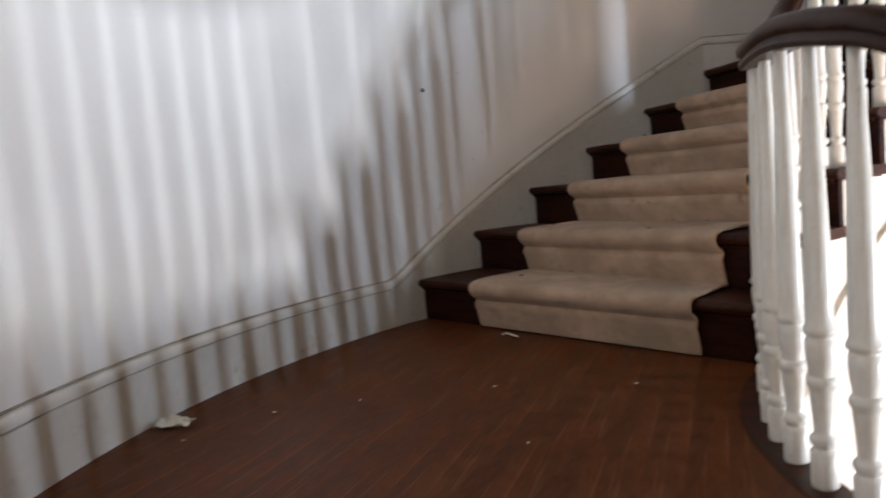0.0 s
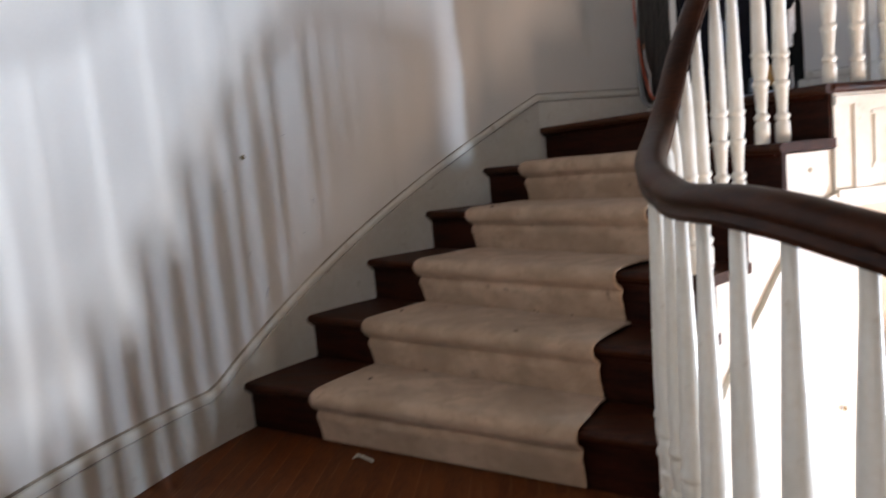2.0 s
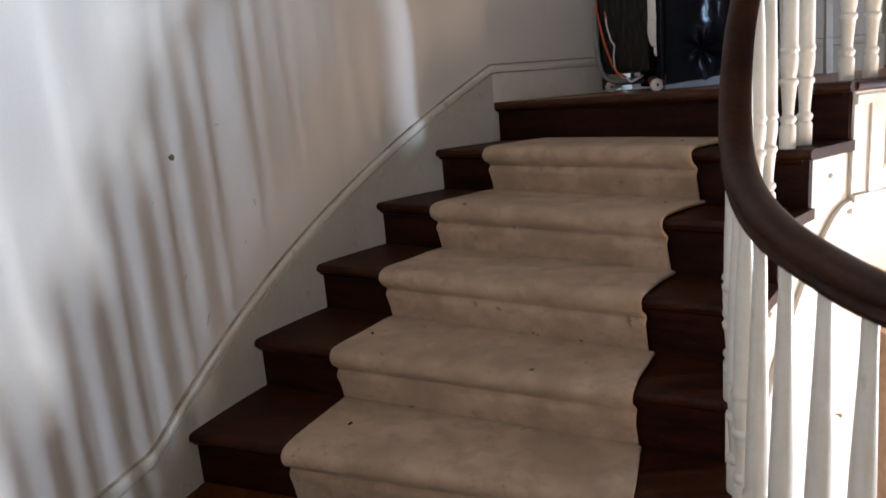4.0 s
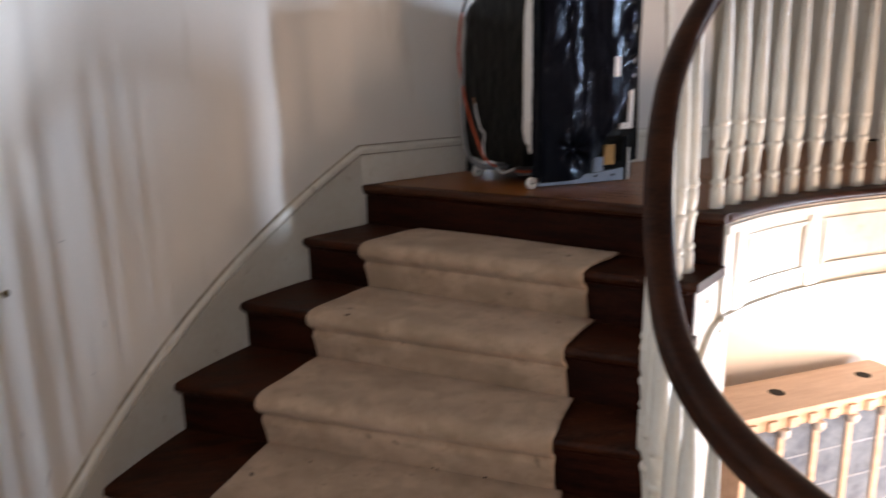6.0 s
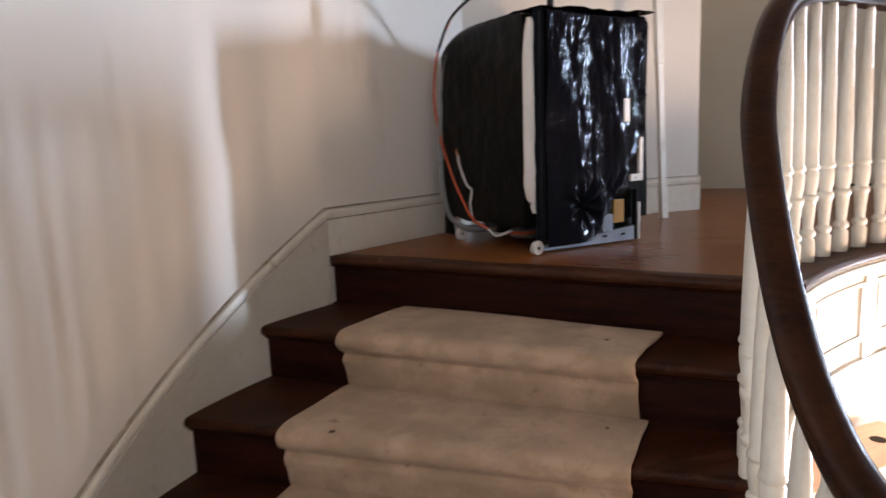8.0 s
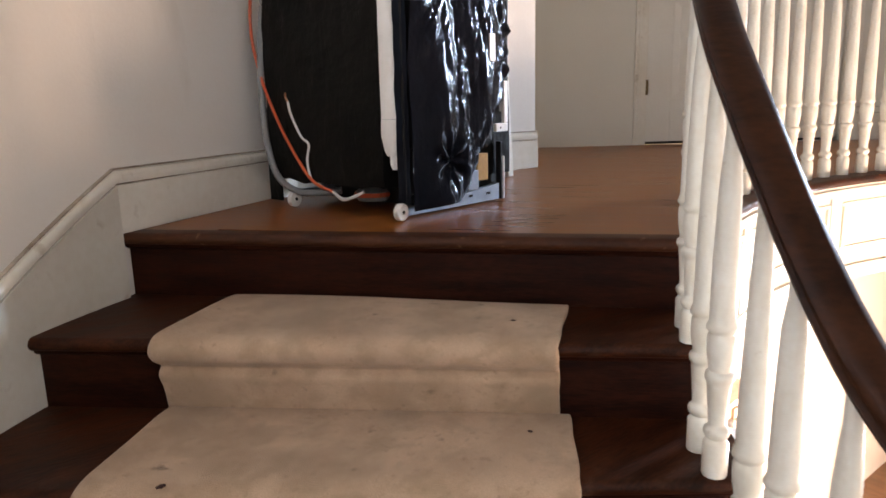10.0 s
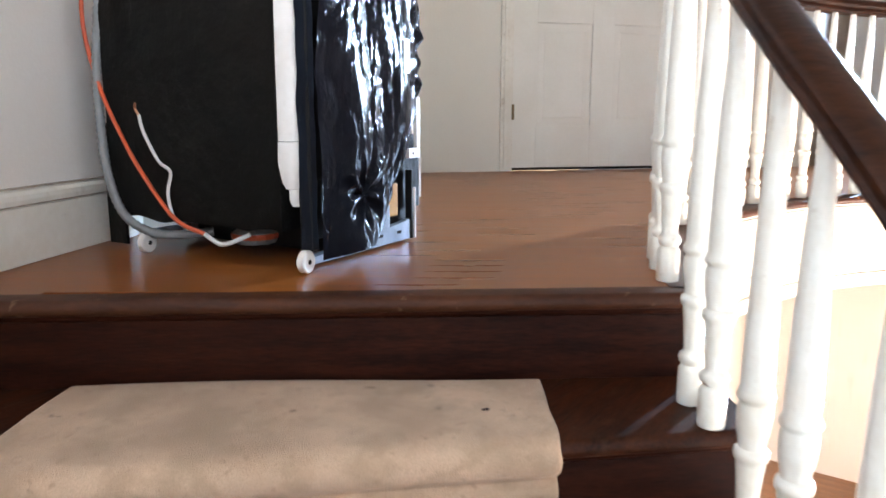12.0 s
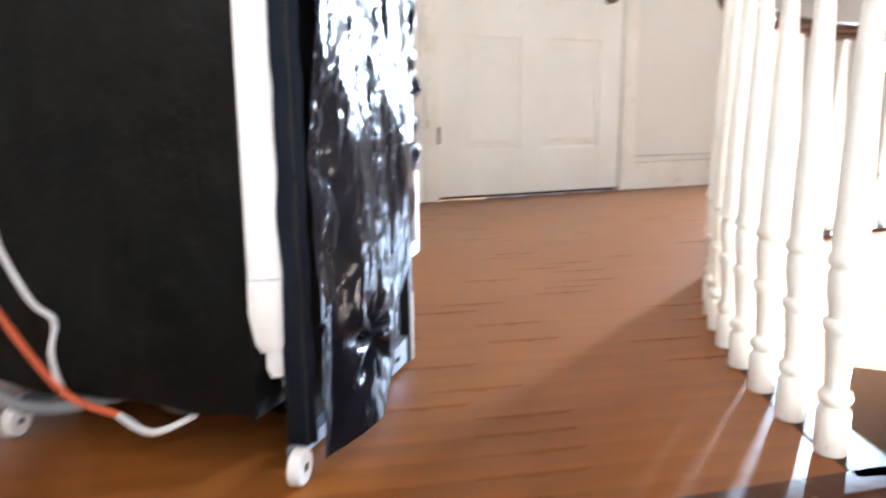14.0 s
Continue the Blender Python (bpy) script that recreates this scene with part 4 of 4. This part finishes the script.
curl2 = part("sliver_branch", tube([(-0.035, -0.014, 0.005), (-0.02, 0.0, 0.009), (0.0, 0.004, 0.007)], 0.0032, 6), M_PAPER, curl, smooth=60)
for i, (x, y) in enumerate(((0.75, 2.9), (1.1, 3.1), (0.55, 2.75), (1.35, 2.7), (1.5, 3.2), (0.45, 2.5))):
    bm = bmesh.new()
    bmesh.ops.create_icosphere(bm, subdivisions=1, radius=0.004 + 0.001 * (i % 3))
    for v in bm.verts:
        v.co *= 1 + 0.4 * noise.noise(v.co * 400 + Vector((i, 0, 0)))
        v.co.z *= 0.5
    crumb = tagged(new("plaster_crumb", finish(bm, "plaster_crumb", M_PAPER)), "tiny pale plaster crumb on the floor", "litter", "plaster crumbs on the landing")
    crumb.matrix_world = pose(x, y, 0.0015)
M_SPECK = material("dried_leaf_speck", (0.05, 0.018, 0.012), 0.8)
for i, (x, y, k) in enumerate(((1.47, 4.17, 2), (1.485, 4.155, 2), (0.94, 4.28, 2), (1.62, 4.05, 2), (1.44, 3.85, 2), (0.88, 3.98, 1), (1.97, 4.31, 4), (2.08, 4.47, 5), (1.30, 4.62, 4), (1.12, 4.30, 2))):
    bm = bmesh.new()
    bmesh.ops.create_icosphere(bm, subdivisions=1, radius=0.0045 + 0.0012 * (i % 3))
    for v in bm.verts:
        v.co *= 1 + 0.4 * noise.noise(v.co * 300 + Vector((i, 3, 0)))
        v.co.x *= 1.6
        v.co.z *= 0.45
    speck = tagged(new("carpet_speck", finish(bm, "carpet_speck", M_SPECK)), "tiny dark crumb lying on the beige carpet runner", "litter", "dark crumbs on the runner")
    speck.matrix_world = pose(x, y, k * H + 0.019, 0, 0, 47 * i)
M_SCUFF = material("grey_scuff", (0.42, 0.39, 0.37), 0.8, second=(0.60, 0.56, 0.52), scale=120, fine=400)
for a, z, w, h, lean in ((152.2, 1.139, 0.020, 0.005, 8), (149.6, 0.854, 0.005, 0.024, 4), (151.1, 0.722, 0.007, 0.009, 0), (155.8, 0.508, 0.006, 0.050, -24), (157.2, 0.674, 0.005, 0.020, -12), (158.9, 0.93, 0.003, 0.012, 0)):
    n = (Vector((CX, CY, 0)) - outer(a)).normalized()
    bm = bmesh.new()
    ring = [(0.5 * w * math.cos(t) * (1 + 0.3 * math.sin(3 * t + a)), 0.5 * h * math.sin(t)) for t in spread(0, 2 * math.pi * 13 / 14, 14)]
    loft(bm, [[Vector((x, y, zz)) for x, y in ring] for zz in (-0.004, 0.0008)])
    scuff = tagged(new("wall_scuff", finish(bm, "wall_scuff", M_SCUFF)), "small grey scuff on the white curved wall", "scuff", "scuffs on the curved wall")
    scuff.matrix_world = Matrix.Translation(outer(a) + Vector((0, 0, z))) @ n.to_track_quat('Z', 'Y').to_matrix().to_4x4() @ pose(0, 0, 0, 0, 0, lean)
nail = tagged(new("wall_nail", finish(lathe([(0, 0.004), (0.014, 0.004), (0.015, 0.010), (0.018, 0.010), (0.019, 0.004)], 10), "wall_nail", M_BRASS)), "small dark nail head in the curved wall", "nail")
nd = (Vector((CX, CY, 0)) - Vector((0.385, 4.161, 0))).normalized()
nail.matrix_world = Matrix.Translation(outer(156.9) + Vector((0, 0, 1.055)) - nd * 0.006) @ nd.to_track_quat('Z', 'Y').to_matrix().to_4x4()

for a, z in ((151.5, 0.09), (125.5, -0.06)):
    screw = tagged(new("wall_screw", finish(lathe([(0, 0.003), (0.012, 0.003), (0.013, 0.009), (0.017, 0.008), (0.018, 0.003)], 10), "wall_screw", M_BRASS)), "small dark screw in the white drum wall", "screw", "screws in the drum wall")
    p, n = oval(a, 0.034), (oval(a, -0.1) - oval(a, 0.0)).normalized()
    screw.matrix_world = Matrix.Translation(p + Vector((0, 0, z))) @ n.to_track_quat('Z', 'Y').to_matrix().to_4x4()


# ---- floor boards, one by one ----
def boards(parent_name, label, inside, turn, width, z, mat, lo, hi, vlo, vhi, seed):
    floor = bpy.data.objects[parent_name]
    rnd = random.Random(seed)
    c, s = math.cos(radians(turn)), math.sin(radians(turn))

    def xy(u, v):
        return c * v - s * u, s * v + c * u

    def spans(u):
        out, start, v = [], None, vlo
        while v < vhi:
            ok = inside(*xy(u, v))
            if ok and start is None:
                start = v
            if not ok and start is not None:
                out.append((start, v))
                start = None
            v += 0.01
        if start is not None:
            out.append((start, vhi))
        return out
    u, count = lo, 0
    while u < hi:
        u1 = u + width
        for v0, v1 in spans(u + width / 2):
            cuts = [v0]
            while cuts[-1] < v1 - 0.5:
                cuts.append(min(v1, cuts[-1] + rnd.uniform(0.7, 1.9)))
            if cuts[-1] < v1:
                cuts.append(v1)
            for p, q in zip(cuts, cuts[1:]):
                l, w = (q - p) / 2 + 0.0003, (u1 - u) / 2 + 0.0003
                cx, cy = xy((u + u1) / 2, (p + q) / 2)
                bm = bmesh.new()
                loft(bm, [[Vector((x, y, z0)) for x, y in ((-l * g, -w * g2), (l * g, -w * g2), (l * g, w * g2), (-l * g, w * g2))] for z0, g, g2 in ((-0.022, 1, 1), (0, 1, 1))])
                ob = new("floor_board", finish(bm, "floor_board", mat))
                ob.parent = floor
                count += 1
                ob.matrix_basis = pose(cx, cy, z - 0.002 + 0.00004 * (count % 3), 0, 0, turn)
        u += width


def left_of(p, a, b):
    return (b.x - a.x) * (p[1] - a.y) - (b.y - a.y) * (p[0] - a.x)


n1o, n1i = nose_line(1)
n0o, n0i = nose_line(0)
n6o, n6i = nose_line(6)


def in_well(x, y, off=0.0):
    return ((x - EX) / (EA + off)) ** 2 + ((y - EY) / (EB + off)) ** 2 < 1


def on_lower(x, y):
    if (x - CX) ** 2 + (y - CY) ** 2 > (CR + 0.03) ** 2 or in_well(x, y, -0.06) or x > 2.6:
        return False
    return left_of((x, y), n1o, n1i) / (n1i - n1o).length < 0.06 and left_of((x, y), n0o, n0i) / (n0i - n0o).length > 0.05


def on_upper(x, y):
    if in_well(x, y, -0.05) or x > XE - 0.02 or y < 1.25:
        return False
    p = (x, y)
    return (left_of(p, n6o, n6i) / (n6i - n6o).length > 0.055 and left_of(p, NW, N6) > -0.03 and (left_of(p, NE, NW) > 0 or x > NE.x)
            and (left_of(p, REC, NE) > 0 or y < NE.y) and left_of(p, DIAG1, DIAG0) > -0.03)


boards("floor_landing", "", on_lower, 95, 0.082, 0.0, M_FLOOR, -3, 3, -1, 6, 3)
boards("floor_gallery", "", on_upper, -53, 0.066, Z6, M_FLOOR2, 3.5, 9.5, -4.5, 6.0, 5)
